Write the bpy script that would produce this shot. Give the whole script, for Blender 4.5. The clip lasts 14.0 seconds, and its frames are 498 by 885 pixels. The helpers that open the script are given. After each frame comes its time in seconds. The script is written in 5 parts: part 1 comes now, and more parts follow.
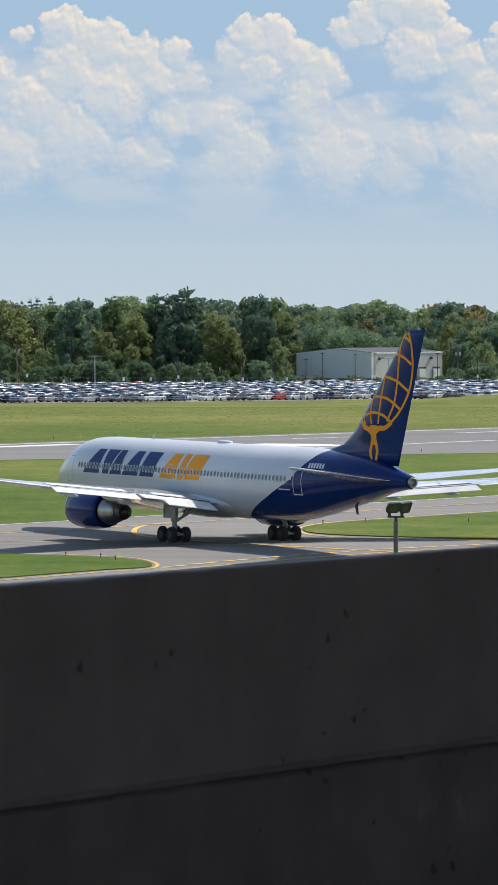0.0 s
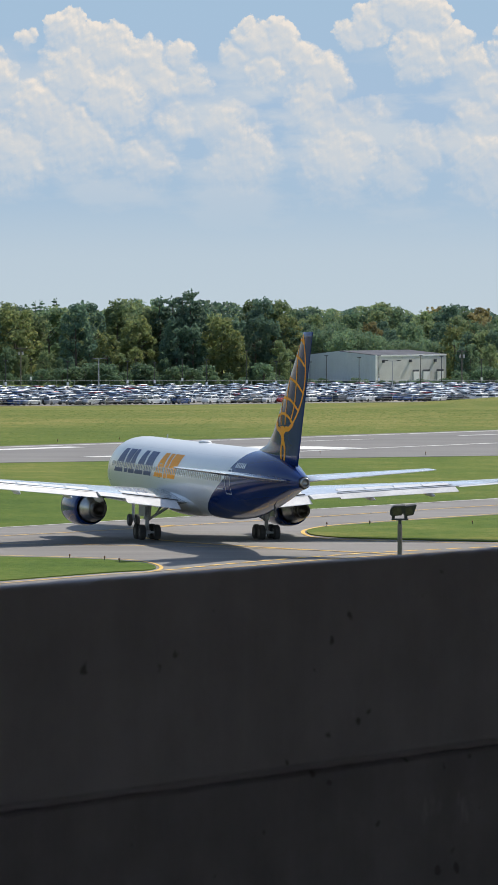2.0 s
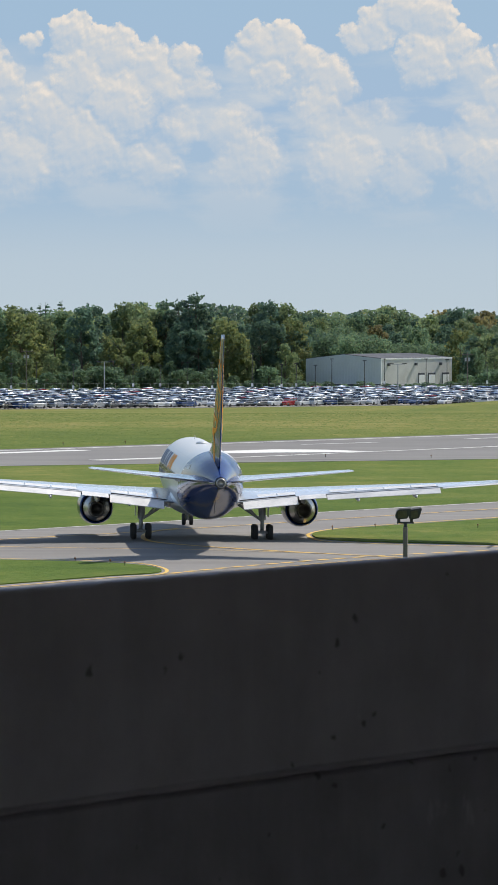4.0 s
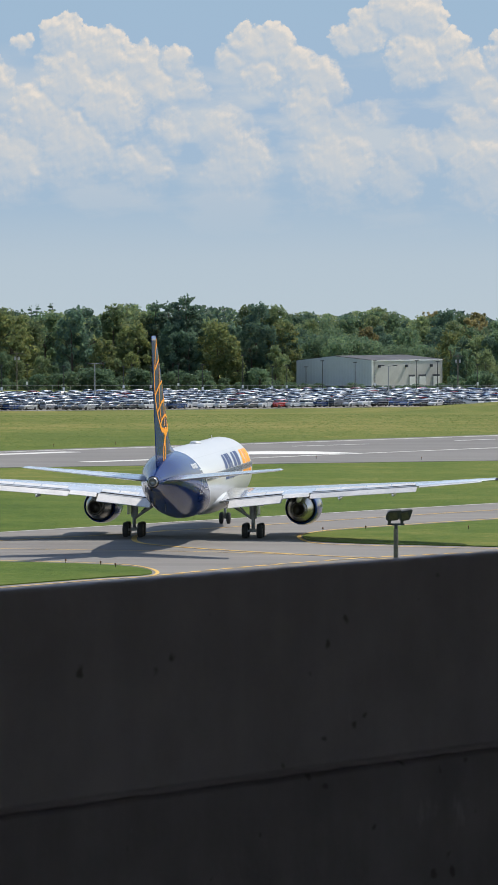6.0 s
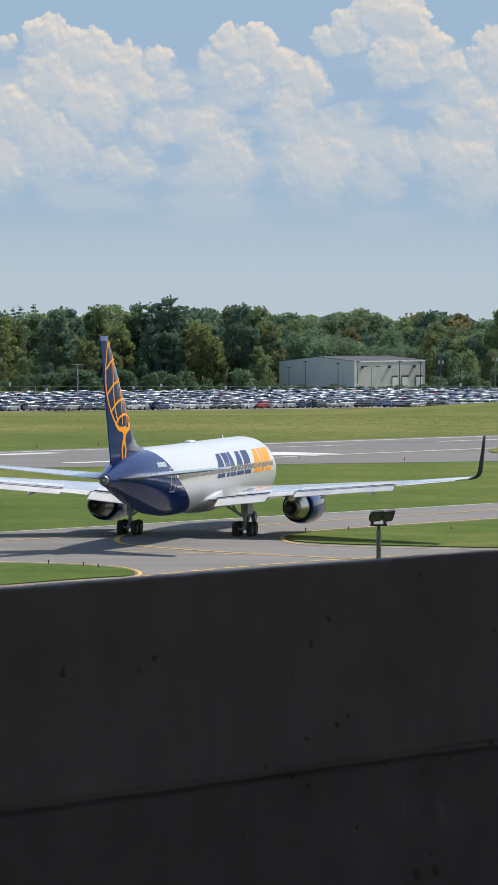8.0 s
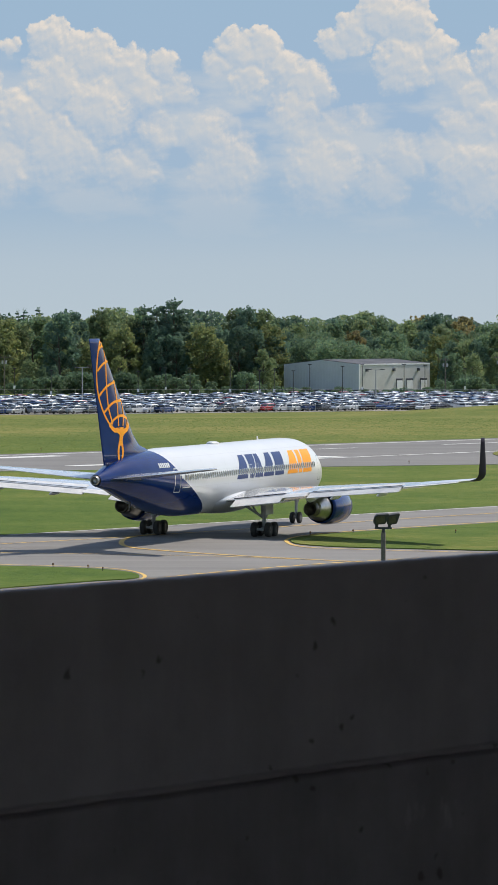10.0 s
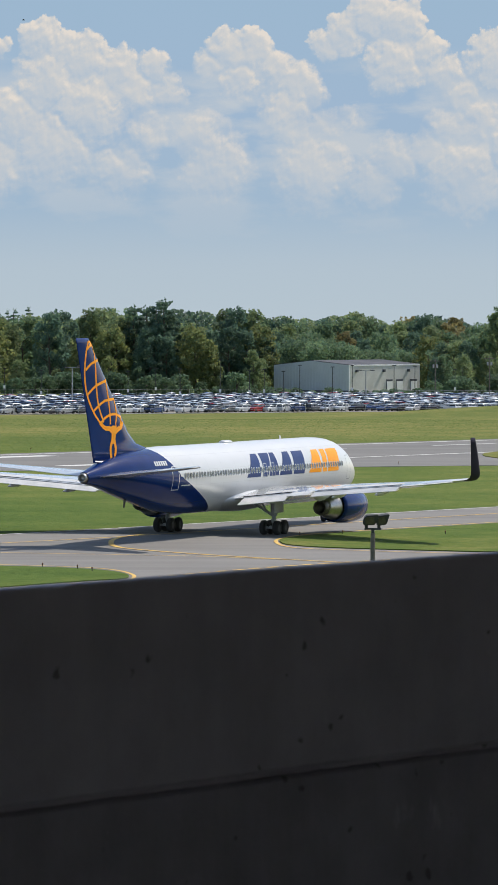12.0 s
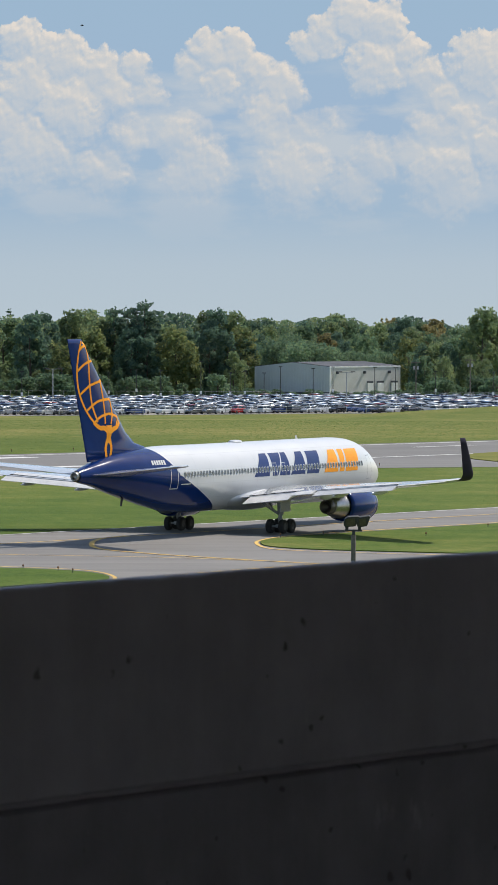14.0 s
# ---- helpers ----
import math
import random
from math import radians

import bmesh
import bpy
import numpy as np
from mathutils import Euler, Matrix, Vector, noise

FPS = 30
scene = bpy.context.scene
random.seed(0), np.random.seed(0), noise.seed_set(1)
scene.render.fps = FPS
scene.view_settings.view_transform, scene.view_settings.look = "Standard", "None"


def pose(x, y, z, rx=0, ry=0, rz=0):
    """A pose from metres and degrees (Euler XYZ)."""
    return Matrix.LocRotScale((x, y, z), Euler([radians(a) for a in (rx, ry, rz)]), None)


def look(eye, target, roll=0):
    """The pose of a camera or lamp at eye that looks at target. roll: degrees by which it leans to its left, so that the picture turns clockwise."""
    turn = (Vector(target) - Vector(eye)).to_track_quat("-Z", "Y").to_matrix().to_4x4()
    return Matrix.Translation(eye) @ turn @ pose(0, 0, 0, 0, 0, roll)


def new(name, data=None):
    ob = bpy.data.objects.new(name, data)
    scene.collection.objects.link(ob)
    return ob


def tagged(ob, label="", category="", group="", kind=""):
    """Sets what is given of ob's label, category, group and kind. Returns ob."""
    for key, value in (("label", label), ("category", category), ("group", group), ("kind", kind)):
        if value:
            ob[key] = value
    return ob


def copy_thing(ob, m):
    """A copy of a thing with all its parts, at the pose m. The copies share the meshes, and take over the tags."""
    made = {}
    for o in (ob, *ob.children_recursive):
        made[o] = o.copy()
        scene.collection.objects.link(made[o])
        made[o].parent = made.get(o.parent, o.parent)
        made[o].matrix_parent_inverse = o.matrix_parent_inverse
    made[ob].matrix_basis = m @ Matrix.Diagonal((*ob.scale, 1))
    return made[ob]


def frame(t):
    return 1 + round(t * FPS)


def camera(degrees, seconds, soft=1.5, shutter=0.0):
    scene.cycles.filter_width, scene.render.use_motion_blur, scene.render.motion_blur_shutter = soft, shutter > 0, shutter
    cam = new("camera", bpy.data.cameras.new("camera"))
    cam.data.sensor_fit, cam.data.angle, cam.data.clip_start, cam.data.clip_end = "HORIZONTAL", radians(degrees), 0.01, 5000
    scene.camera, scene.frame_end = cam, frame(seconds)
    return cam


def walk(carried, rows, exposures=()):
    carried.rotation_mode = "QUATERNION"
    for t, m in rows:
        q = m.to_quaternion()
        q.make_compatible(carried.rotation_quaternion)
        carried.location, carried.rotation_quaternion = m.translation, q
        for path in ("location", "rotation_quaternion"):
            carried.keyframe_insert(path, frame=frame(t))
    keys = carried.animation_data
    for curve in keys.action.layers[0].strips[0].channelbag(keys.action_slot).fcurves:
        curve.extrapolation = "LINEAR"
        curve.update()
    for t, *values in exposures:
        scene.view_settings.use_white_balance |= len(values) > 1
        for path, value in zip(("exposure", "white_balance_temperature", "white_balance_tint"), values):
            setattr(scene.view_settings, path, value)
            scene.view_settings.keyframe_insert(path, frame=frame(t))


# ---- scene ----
EYE_Z = 18.27
cam = camera(6.0138, 14.0, soft=0.8)
cam.data.dof.use_dof = True
cam.data.dof.focus_distance = 370.0
cam.data.dof.aperture_fstop = 70.0
# seconds, pan, tilt (both in 1/8395 rad from the first view), roll in degrees
VIEW = [(0.0, 0.0, 0.0, 0.0), (0.5, 2.7, 1.4, 0.0), (1.0, 3.8, 3.0, 0.0), (1.5, 4.1, 3.4, 0.0), (2.0, 7.0, 4.6, 0.0),
        (2.5, 9.4, 6.1, 0.0), (3.0, 12.2, 7.6, 0.0), (3.7, 15.5, 9.5, 0.0), (4.6, 18.0, 12.0, 0.0), (5.5, 15.0, 13.7, 0.0),
        (6.0, 0.0, 13.4, 0.0), (6.5, -14.1, 12.3, 0.01), (7.0, -24.8, 11.7, 0.02), (7.5, -33.0, 12.4, 0.02), (8.0, -30.3, 15.0, 0.01),
        (9.2, -24.5, 18.8, 0.01), (10.5, -20.6, 21.7, 0.01), (11.0, -18.5, 23.0, 0.02), (11.5, -21.5, 23.0, 0.05), (12.0, -40.4, 21.2, 0.17),
        (12.5, -70.1, 19.5, 0.2), (13.0, -78.8, 21.0, 0.18), (13.5, -75.2, 22.6, 0.2), (14.0, -74.6, 24.1, 0.2)]
LENS = 8395.0


def view_pose(t, pan, tilt, roll):
    down = math.degrees(math.atan(264.0 / LENS))
    z = EYE_Z - 0.010 * t / 14.0
    return pose(0, 0, z, 90 - down + math.degrees(tilt / LENS), 0, math.degrees(pan / LENS)) @ pose(0, 0, 0, 0, 0, roll)


walk(cam, [(t, view_pose(t, a, b, c)) for t, a, b, c in VIEW], exposures=((0.0, 0.13), (5.0, 0.03), (14.0, -0.04)))

# ---------------------------------------------------------------- light
SUN_DIR = Vector((0.74, 0.67, 0)).normalized() * math.cos(radians(50)) + Vector((0, 0, math.sin(radians(50))))
world = bpy.data.worlds.new("world")
scene.world = world
world.use_nodes = True
wn = world.node_tree
sky = wn.nodes.new("ShaderNodeTexSky")
sky.sky_type = "NISHITA"
sky.sun_disc = False
sky.sun_elevation = radians(50)
sky.sun_rotation = math.atan2(SUN_DIR.x, SUN_DIR.y)
bg = next(n for n in wn.nodes if n.type == "BACKGROUND")
wn.links.new(sky.outputs[0], bg.inputs[0])
bg.inputs[1].default_value = 0.15
sun = new("sun", bpy.data.lights.new("sun", "SUN"))
sun.data.energy = 4.8
sun.data.angle = radians(0.55)
sun.data.color = (1.0, 0.93, 0.82)
sun.matrix_basis = look(SUN_DIR * 100, (0, 0, 0))


# ---------------------------------------------------------------- materials
class Nodes:
    """A small wrapper to write node trees shortly."""

    def __init__(self, tree):
        self.t = tree

    def add(self, kind, inputs=(), **props):
        n = self.t.nodes.new("ShaderNode" + kind)
        if "operation" in props:
            n.operation = props["operation"]
        if "blend_type" in props:
            n.data_type = "RGBA"
            n.blend_type = props["blend_type"]
        if "feature" in props:
            n.feature = props["feature"]
        if "data_type" in props:
            n.data_type = props["data_type"]
        for key, v in dict(inputs).items():
            if isinstance(v, bpy.types.NodeSocket):
                self.t.links.new(v, n.inputs[key])
            else:
                n.inputs[key].default_value = v
        return n

    def math(self, op, a, b=0.0, c=0.0, clamp=False):
        n = self.add("Math", {0: a, 1: b, 2: c}, operation=op)
        n.use_clamp = clamp
        return n.outputs[0]

    def noise(self, vec, scale, detail=4.0, rough=0.55):
        return self.add("TexNoise", {"Vector": vec, "Scale": scale, "Detail": detail, "Roughness": rough}).outputs[0]

    def ramp(self, fac, stops):
        n = self.t.nodes.new("ShaderNodeValToRGB")
        self.t.links.new(fac, n.inputs[0])
        e = n.color_ramp.elements
        while len(e) < len(stops):
            e.new(0.5)
        for el, (pos, col) in zip(e, stops):
            el.position = pos
            el.color = (*col, 1)
        return n.outputs[0]

    def mix(self, fac, a, b, blend="MIX"):
        n = self.add("Mix", {0: fac}, blend_type=blend)
        for key, v in ((6, a), (7, b)):
            if isinstance(v, bpy.types.NodeSocket):
                self.t.links.new(v, n.inputs[key])
            else:
                n.inputs[key].default_value = (*v, 1)
        return n.outputs[2]


def material(name):
    m = bpy.data.materials.new(name)
    m.use_nodes = True
    n = Nodes(m.node_tree)
    b = next(x for x in m.node_tree.nodes if x.type == "BSDF_PRINCIPLED")
    return m, n, b


def surface(name, c1, c2, scale=1.0, rough=0.6, metal=0.0, bump=0.0, fine=8.0, coat=0.0, per_object=0.0, spec=0.5):
    """A two-scale mottled surface between the colours c1 and c2; scale is the patches' number per metre."""
    m, n, b = material(name)
    co = n.add("TexCoord").outputs["Object"]
    big = n.noise(co, scale, 5.0)
    small = n.noise(co, scale * fine, 3.0)
    f = n.math("MULTIPLY_ADD", big, 0.65, n.math("MULTIPLY", small, 0.35))
    col = n.ramp(f, [(0.36, c1), (0.64, c2)])
    if per_object:
        r = n.add("ObjectInfo").outputs["Random"]
        v = n.math("MULTIPLY_ADD", r, per_object, 1.0 - per_object / 2)
        hs = n.add("HueSaturation", {"Value": v, "Color": col})
        col = hs.outputs[0]
    n.t.links.new(col, b.inputs["Base Color"])
    b.inputs["Metallic"].default_value = metal
    b.inputs["Coat Weight"].default_value = coat
    b.inputs["Coat Roughness"].default_value = 0.06
    b.inputs["Specular IOR Level"].default_value = spec
    rg = n.math("MULTIPLY_ADD", small, 0.16, rough - 0.08)
    n.t.links.new(rg, b.inputs["Roughness"])
    if bump:
        bp = n.add("Bump", {"Height": small, "Strength": 0.5, "Distance": bump})
        n.t.links.new(bp.outputs[0], b.inputs["Normal"])
    return m


GRASS_Y = surface("dry_grass", (0.105, 0.125, 0.022), (0.19, 0.18, 0.045), 0.02, 0.95, spec=0.1)


def grass_material():
    m, n, b = material("airfield_grass")
    co = n.add("TexCoord").outputs["Object"]
    st = n.add("Mapping", {"Vector": co, "Scale": (0.8, 0.75, 1.0)}).outputs[0]
    big = n.noise(st, 0.018, 5.0, 0.6)
    mid = n.noise(st, 0.16, 4.0, 0.65)
    fine = n.noise(co, 0.9, 4.0, 0.75)
    f = n.math("MULTIPLY_ADD", mid, 0.32, n.math("MULTIPLY_ADD", fine, 0.28, n.math("MULTIPLY", big, 0.4)))
    col = n.ramp(f, [(0.36, (0.046, 0.086, 0.015)), (0.47, (0.078, 0.122, 0.022)), (0.54, (0.116, 0.146, 0.032)), (0.64, (0.21, 0.20, 0.06))])
    # the far field beyond the runway is drier
    sep = n.add("SeparateXYZ", {0: co}).outputs
    far = n.math("MULTIPLY_ADD", sep[1], 1 / 120.0, -560 / 120.0, clamp=True)
    dry = n.ramp(f, [(0.37, (0.080, 0.118, 0.025)), (0.5, (0.138, 0.156, 0.040)), (0.62, (0.24, 0.212, 0.072))])
    col = n.mix(far, col, dry)
    n.t.links.new(col, b.inputs["Base Color"])
    b.inputs["Roughness"].default_value = 0.95
    b.inputs["Specular IOR Level"].default_value = 0.08
    bp = n.add("Bump", {"Height": fine, "Strength": 0.9, "Distance": 0.25})
    n.t.links.new(bp.outputs[0], b.inputs["Normal"])
    return m


def asphalt_material(name, c1, c2):
    m, n, b = material(name)
    co = n.add("TexCoord").outputs["Object"]
    st = n.add("Mapping", {"Vector": co, "Rotation": (0, 0, radians(-38)), "Scale": (0.12, 1.0, 1.0)}).outputs[0]
    streak = n.noise(st, 0.35, 4.0, 0.6)
    big = n.noise(co, 0.05, 4.0)
    fine = n.noise(co, 3.0, 2.0)
    f = n.math("MULTIPLY_ADD", streak, 0.5, n.math("MULTIPLY_ADD", fine, 0.15, n.math("MULTIPLY", big, 0.35)))
    n.t.links.new(n.ramp(f, [(0.36, c1), (0.62, c2)]), b.inputs["Base Color"])
    b.inputs["Roughness"].default_value = 0.85
    b.inputs["Specular IOR Level"].default_value = 0.3
    bp = n.add("Bump", {"Height": fine, "Strength": 0.4, "Distance": 0.02})
    n.t.links.new(bp.outputs[0], b.inputs["Normal"])
    return m


def leaf_material(name, dark, light, autumn):
    m, n, b = material(name)
    isl = n.add("NewGeometry").outputs["Random Per Island"]
    co = n.add("TexCoord").outputs["Object"]
    patch = n.noise(co, 0.28, 3.0)
    r = n.add("ObjectInfo").outputs["Random"]
    f = n.math("MULTIPLY_ADD", isl, 0.45, n.math("MULTIPLY", patch, 0.55))
    col = n.ramp(f, [(0.25, dark), (0.6, light), (0.85, autumn)])
    v = n.math("MULTIPLY_ADD", r, 0.5, 0.75)
    col = n.add("HueSaturation", {"Value": v, "Color": col}).outputs[0]
    n.t.links.new(col, b.inputs["Base Color"])
    b.inputs["Roughness"].default_value = 0.6
    b.inputs["Specular IOR Level"].default_value = 0.3
    tr = n.add("BsdfTranslucent", {"Color": col})
    mx = n.add("MixShader", {0: 0.58, 1: b.outputs[0], 2: tr.outputs[0]})
    out = next(x for x in n.t.nodes if x.type == "OUTPUT_MATERIAL")
    n.t.links.new(mx.outputs[0], out.inputs[0])
    return m


def concrete_material(name, c1, c2):
    """Cast concrete: mottling, faint runs, pale smears and dark blemishes."""
    m, n, b = material(name)
    co = n.add("TexCoord").outputs["Object"]
    big = n.noise(co, 4.0, 7.0, 0.62)
    run = n.noise(n.add("Mapping", {"Vector": co, "Scale": (9.0, 9.0, 0.8)}).outputs[0], 2.2, 4.0)
    f = n.math("MULTIPLY_ADD", big, 0.82, n.math("MULTIPLY", run, 0.18))
    col = n.ramp(f, [(0.36, c1), (0.64, c2)])
    wob = n.add("VectorMath", {0: n.add("TexNoise", {"Vector": co, "Scale": 38.0, "Detail": 3.0}).outputs["Color"], 1: (0.03, 0.03, 0.03)}, operation="MULTIPLY").outputs[0]
    cw = n.add("VectorMath", {0: co, 1: wob}, operation="ADD").outputs[0]
    size = n.math("MULTIPLY_ADD", n.noise(co, 7.0, 2.0), 0.30, -0.074)
    vo = n.add("TexVoronoi", {"Vector": cw, "Scale": 12.0, "Randomness": 1.0}).outputs["Distance"]
    hole = n.add("MapRange", {0: n.math("SUBTRACT", size, vo), 1: -0.03, 2: 0.02, 3: 0.0, 4: 0.75})
    hole = hole.outputs[0]
    col = n.mix(hole, col, (0.085, 0.075, 0.07))
    smear = n.add("MapRange", {0: n.noise(n.add("Mapping", {"Vector": co, "Rotation": (0, 0.6, 0), "Scale": (1.0, 1.0, 0.45)}).outputs[0], 11.0, 5.0, 0.6), 1: 0.68, 2: 0.78, 3: 0.0, 4: 0.55}).outputs[0]
    col = n.mix(smear, col, (0.45, 0.43, 0.43))
    n.t.links.new(col, b.inputs["Base Color"])
    b.inputs["Roughness"].default_value = 0.92
    b.inputs["Specular IOR Level"].default_value = 0.25
    h = n.math("MULTIPLY_ADD", hole, -1.0, n.math("MULTIPLY", n.noise(co, 45.0, 5.0, 0.65), 0.5))
    bp = n.add("Bump", {"Height": h, "Strength": 0.7, "Distance": 0.004})
    n.t.links.new(bp.outputs[0], b.inputs["Normal"])
    return m


def glass_material(name):
    m, n, b = material(name)
    b.inputs["Base Color"].default_value = (0.02, 0.025, 0.03, 1)
    b.inputs["Roughness"].default_value = 0.06
    b.inputs["Specular IOR Level"].default_value = 0.7
    return m


def fuselage_paint():
    """White aircraft paint with faint skin-panel seams and grime on the underside laps."""
    m, n, b = material("white_aircraft_paint")
    co = n.add("TexCoord").outputs["Object"]
    sep = n.add("SeparateXYZ", {0: co}).outputs
    big = n.noise(n.add("Mapping", {"Vector": co, "Scale": (0.25, 1.0, 1.0)}).outputs[0], 0.9, 4.0)
    seam_x = n.math("LESS_THAN", n.math("FRACT", n.math("MULTIPLY", sep[0], 1 / 2.62)), 0.014)
    seam_z = n.math("LESS_THAN", n.math("FRACT", n.math("MULTIPLY_ADD", sep[2], 1 / 1.15, 0.3)), 0.022)
    seam = n.math("MAXIMUM", seam_x, seam_z)
    col = n.ramp(big, [(0.3, (0.56, 0.568, 0.576)), (0.7, (0.60, 0.608, 0.616))])
    col = n.mix(n.math("MULTIPLY", seam, 0.24), col, (0.25, 0.25, 0.25))
    n.t.links.new(col, b.inputs["Base Color"])
    n.t.links.new(n.math("MULTIPLY_ADD", big, 0.10, 0.26), b.inputs["Roughness"])
    b.inputs["Coat Weight"].default_value = 0.25
    b.inputs["Coat Roughness"].default_value = 0.04
    return m


GRASS = grass_material()
ASPHALT = asphalt_material("taxiway_asphalt", (0.150, 0.142, 0.134), (0.215, 0.205, 0.192))
RUNWAY = asphalt_material("runway_asphalt", (0.125, 0.122, 0.118), (0.19, 0.183, 0.175))
LOT = asphalt_material("lot_asphalt", (0.20, 0.19, 0.172), (0.27, 0.255, 0.23))
PAINT_W = surface("white_marking", (0.52, 0.52, 0.50), (0.74, 0.73, 0.70), 0.4, 0.8)
PAINT_Y = surface("yellow_marking", (0.58, 0.36, 0.075), (0.74, 0.50, 0.13), 0.5, 0.8)
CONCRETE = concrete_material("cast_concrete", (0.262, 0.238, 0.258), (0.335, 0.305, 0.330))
# Same concrete, darker: the shade of the recess is put into its colour.
CONCRETE_LOW = concrete_material("recess_shade_concrete", (0.185, 0.167, 0.18), (0.25, 0.226, 0.246))
WHITE = fuselage_paint()
BLUE = surface("navy_aircraft_paint", (0.0035, 0.020, 0.108), (0.0045, 0.025, 0.130), 0.35, 0.13, fine=3.0, spec=0.20)
LIVERY_BLUE = surface("blue_lettering", (0.006, 0.026, 0.120), (0.009, 0.034, 0.15), 0.4, 0.4, spec=0.2)
ORANGE = surface("orange_lettering", (0.84, 0.30, 0.008), (0.90, 0.35, 0.015), 0.4, 0.5, spec=0.2)
WING_GREY = surface("grey_wing_paint", (0.42, 0.435, 0.45), (0.54, 0.55, 0.56), 0.6, 0.22, coat=0.7)
FLAP_WHITE = surface("pale_flap_paint", (0.52, 0.52, 0.51), (0.70, 0.69, 0.67), 0.9, 0.4)
DARK_SLOT = surface("dark_flap_slot", (0.02, 0.02, 0.022), (0.05, 0.05, 0.05), 2.0, 0.8)
STEEL = surface("bare_metal", (0.26, 0.255, 0.25), (0.42, 0.41, 0.39), 1.6, 0.33, metal=1.0)
BURNT = surface("burnt_metal", (0.06, 0.055, 0.05), (0.13, 0.12, 0.11), 2.0, 0.45, metal=0.8)
GEAR_GREY = surface("gear_paint", (0.25, 0.26, 0.27), (0.42, 0.43, 0.44), 2.0, 0.5)
WINGLET = surface("dark_winglet_paint", (0.016, 0.014, 0.032), (0.028, 0.022, 0.044), 0.8, 0.6, spec=0.08)
# Near black because the shade on the hubs is put into this colour.
HUB_DARK = surface("shaded_hub", (0.035, 0.035, 0.037), (0.085, 0.082, 0.08), 3.0, 0.6)
TYRE = surface("tyre_rubber", (0.018, 0.018, 0.019), (0.040, 0.038, 0.036), 3.0, 0.85)
DARK = surface("dark_paint", (0.022, 0.024, 0.027), (0.05, 0.05, 0.055), 3.0, 0.6)
GLASS = glass_material("dark_glass")
CLADDING = surface("ribbed_cladding", (0.50, 0.53, 0.57), (0.57, 0.60, 0.64), 0.25, 0.5)
BLOCKWORK = surface("pale_blockwork", (0.53, 0.52, 0.49), (0.62, 0.61, 0.575), 0.3, 0.85)
ROOFING = surface("grey_roofing", (0.075, 0.08, 0.092), (0.115, 0.12, 0.135), 0.2, 0.9, spec=0.1)
DOOR_WHITE = surface("white_door_paint", (0.80, 0.80, 0.79), (0.86, 0.86, 0.85), 0.7, 0.6)
WOOD_POLE = surface("weathered_pole", (0.11, 0.095, 0.08), (0.2, 0.175, 0.15), 2.0, 0.85)
GALV = surface("galvanised_steel", (0.30, 0.31, 0.32), (0.44, 0.45, 0.46), 2.0, 0.5, metal=0.5)
BARK = surface("bark", (0.06, 0.05, 0.04), (0.14, 0.115, 0.09), 1.5, 0.95)
# Leaf colours are lifted and blued: distance haze is put into them.
LEAF = [leaf_material("leaf_green", (0.096, 0.170, 0.114), (0.155, 0.236, 0.128), (0.225, 0.258, 0.115)),
        leaf_material("leaf_dark", (0.078, 0.145, 0.122), (0.128, 0.205, 0.138), (0.175, 0.240, 0.130)),
        leaf_material("leaf_turning", (0.150, 0.212, 0.098), (0.245, 0.285, 0.115), (0.37, 0.35, 0.12)),
        leaf_material("leaf_olive", (0.135, 0.205, 0.118), (0.212, 0.272, 0.128), (0.30, 0.31, 0.132)),
        leaf_material("leaf_orange", (0.19, 0.19, 0.095), (0.29, 0.25, 0.11), (0.37, 0.29, 0.12))]
CAR_PAINT = [surface("car_white", (0.62, 0.62, 0.62), (0.74, 0.74, 0.74), 0.5, 0.25, coat=0.8),
             surface("car_silver", (0.34, 0.35, 0.37), (0.46, 0.47, 0.49), 0.5, 0.28, metal=0.3, coat=0.8),
             surface("car_grey", (0.05, 0.055, 0.06), (0.10, 0.105, 0.11), 0.5, 0.22, coat=0.8),
             surface("car_black", (0.006, 0.006, 0.008), (0.016, 0.016, 0.019), 0.5, 0.18, coat=0.8),
             surface("car_red", (0.30, 0.012, 0.012), (0.44, 0.020, 0.016), 0.5, 0.25, coat=0.8),
             surface("car_blue", (0.012, 0.035, 0.11), (0.025, 0.065, 0.19), 0.5, 0.22, coat=0.8)]


# ---------------------------------------------------------------- mesh helpers
def link_mesh(name, bm, mat, smooth=False):
    me = bpy.data.meshes.new(name)
    bmesh.ops.recalc_face_normals(bm, faces=bm.faces)
    bm.to_mesh(me)
    bm.free()
    if smooth:
        for f in me.polygons:
            f.use_smooth = True
    for m in mat if isinstance(mat, (list, tuple)) else [mat]:
        me.materials.append(m)
    return new(name, me)


def part(name, bm, mat, parent, label="", smooth=False):
    ob = link_mesh(name, bm, mat, smooth)
    ob.parent = parent
    if label:
        ob["label"] = label
    return ob


def thing(name, x=0, y=0, z=0, rz=0, label="", category="", group="", kind=""):
    ob = new(name)
    ob.matrix_basis = pose(x, y, z, 0, 0, rz)
    return tagged(ob, label, category, group, kind)


def box(bm, x0, x1, y0, y1, z0, z1, bevel=0.0):
    vs = [bm.verts.new((x, y, z)) for x in (x0, x1) for y in (y0, y1) for z in (z0, z1)]
    fs = [bm.faces.new([vs[i] for i in q]) for q in ((0, 1, 3, 2), (4, 6, 7, 5), (0, 4, 5, 1), (2, 3, 7, 6), (0, 2, 6, 4), (1, 5, 7, 3))]
    if bevel:
        bmesh.ops.recalc_face_normals(bm, faces=fs)
        es = list({e for f in fs for e in f.edges})
        bmesh.ops.bevel(bm, geom=es, offset=bevel, segments=2, affect="EDGES", profile=0.6)
    return bm


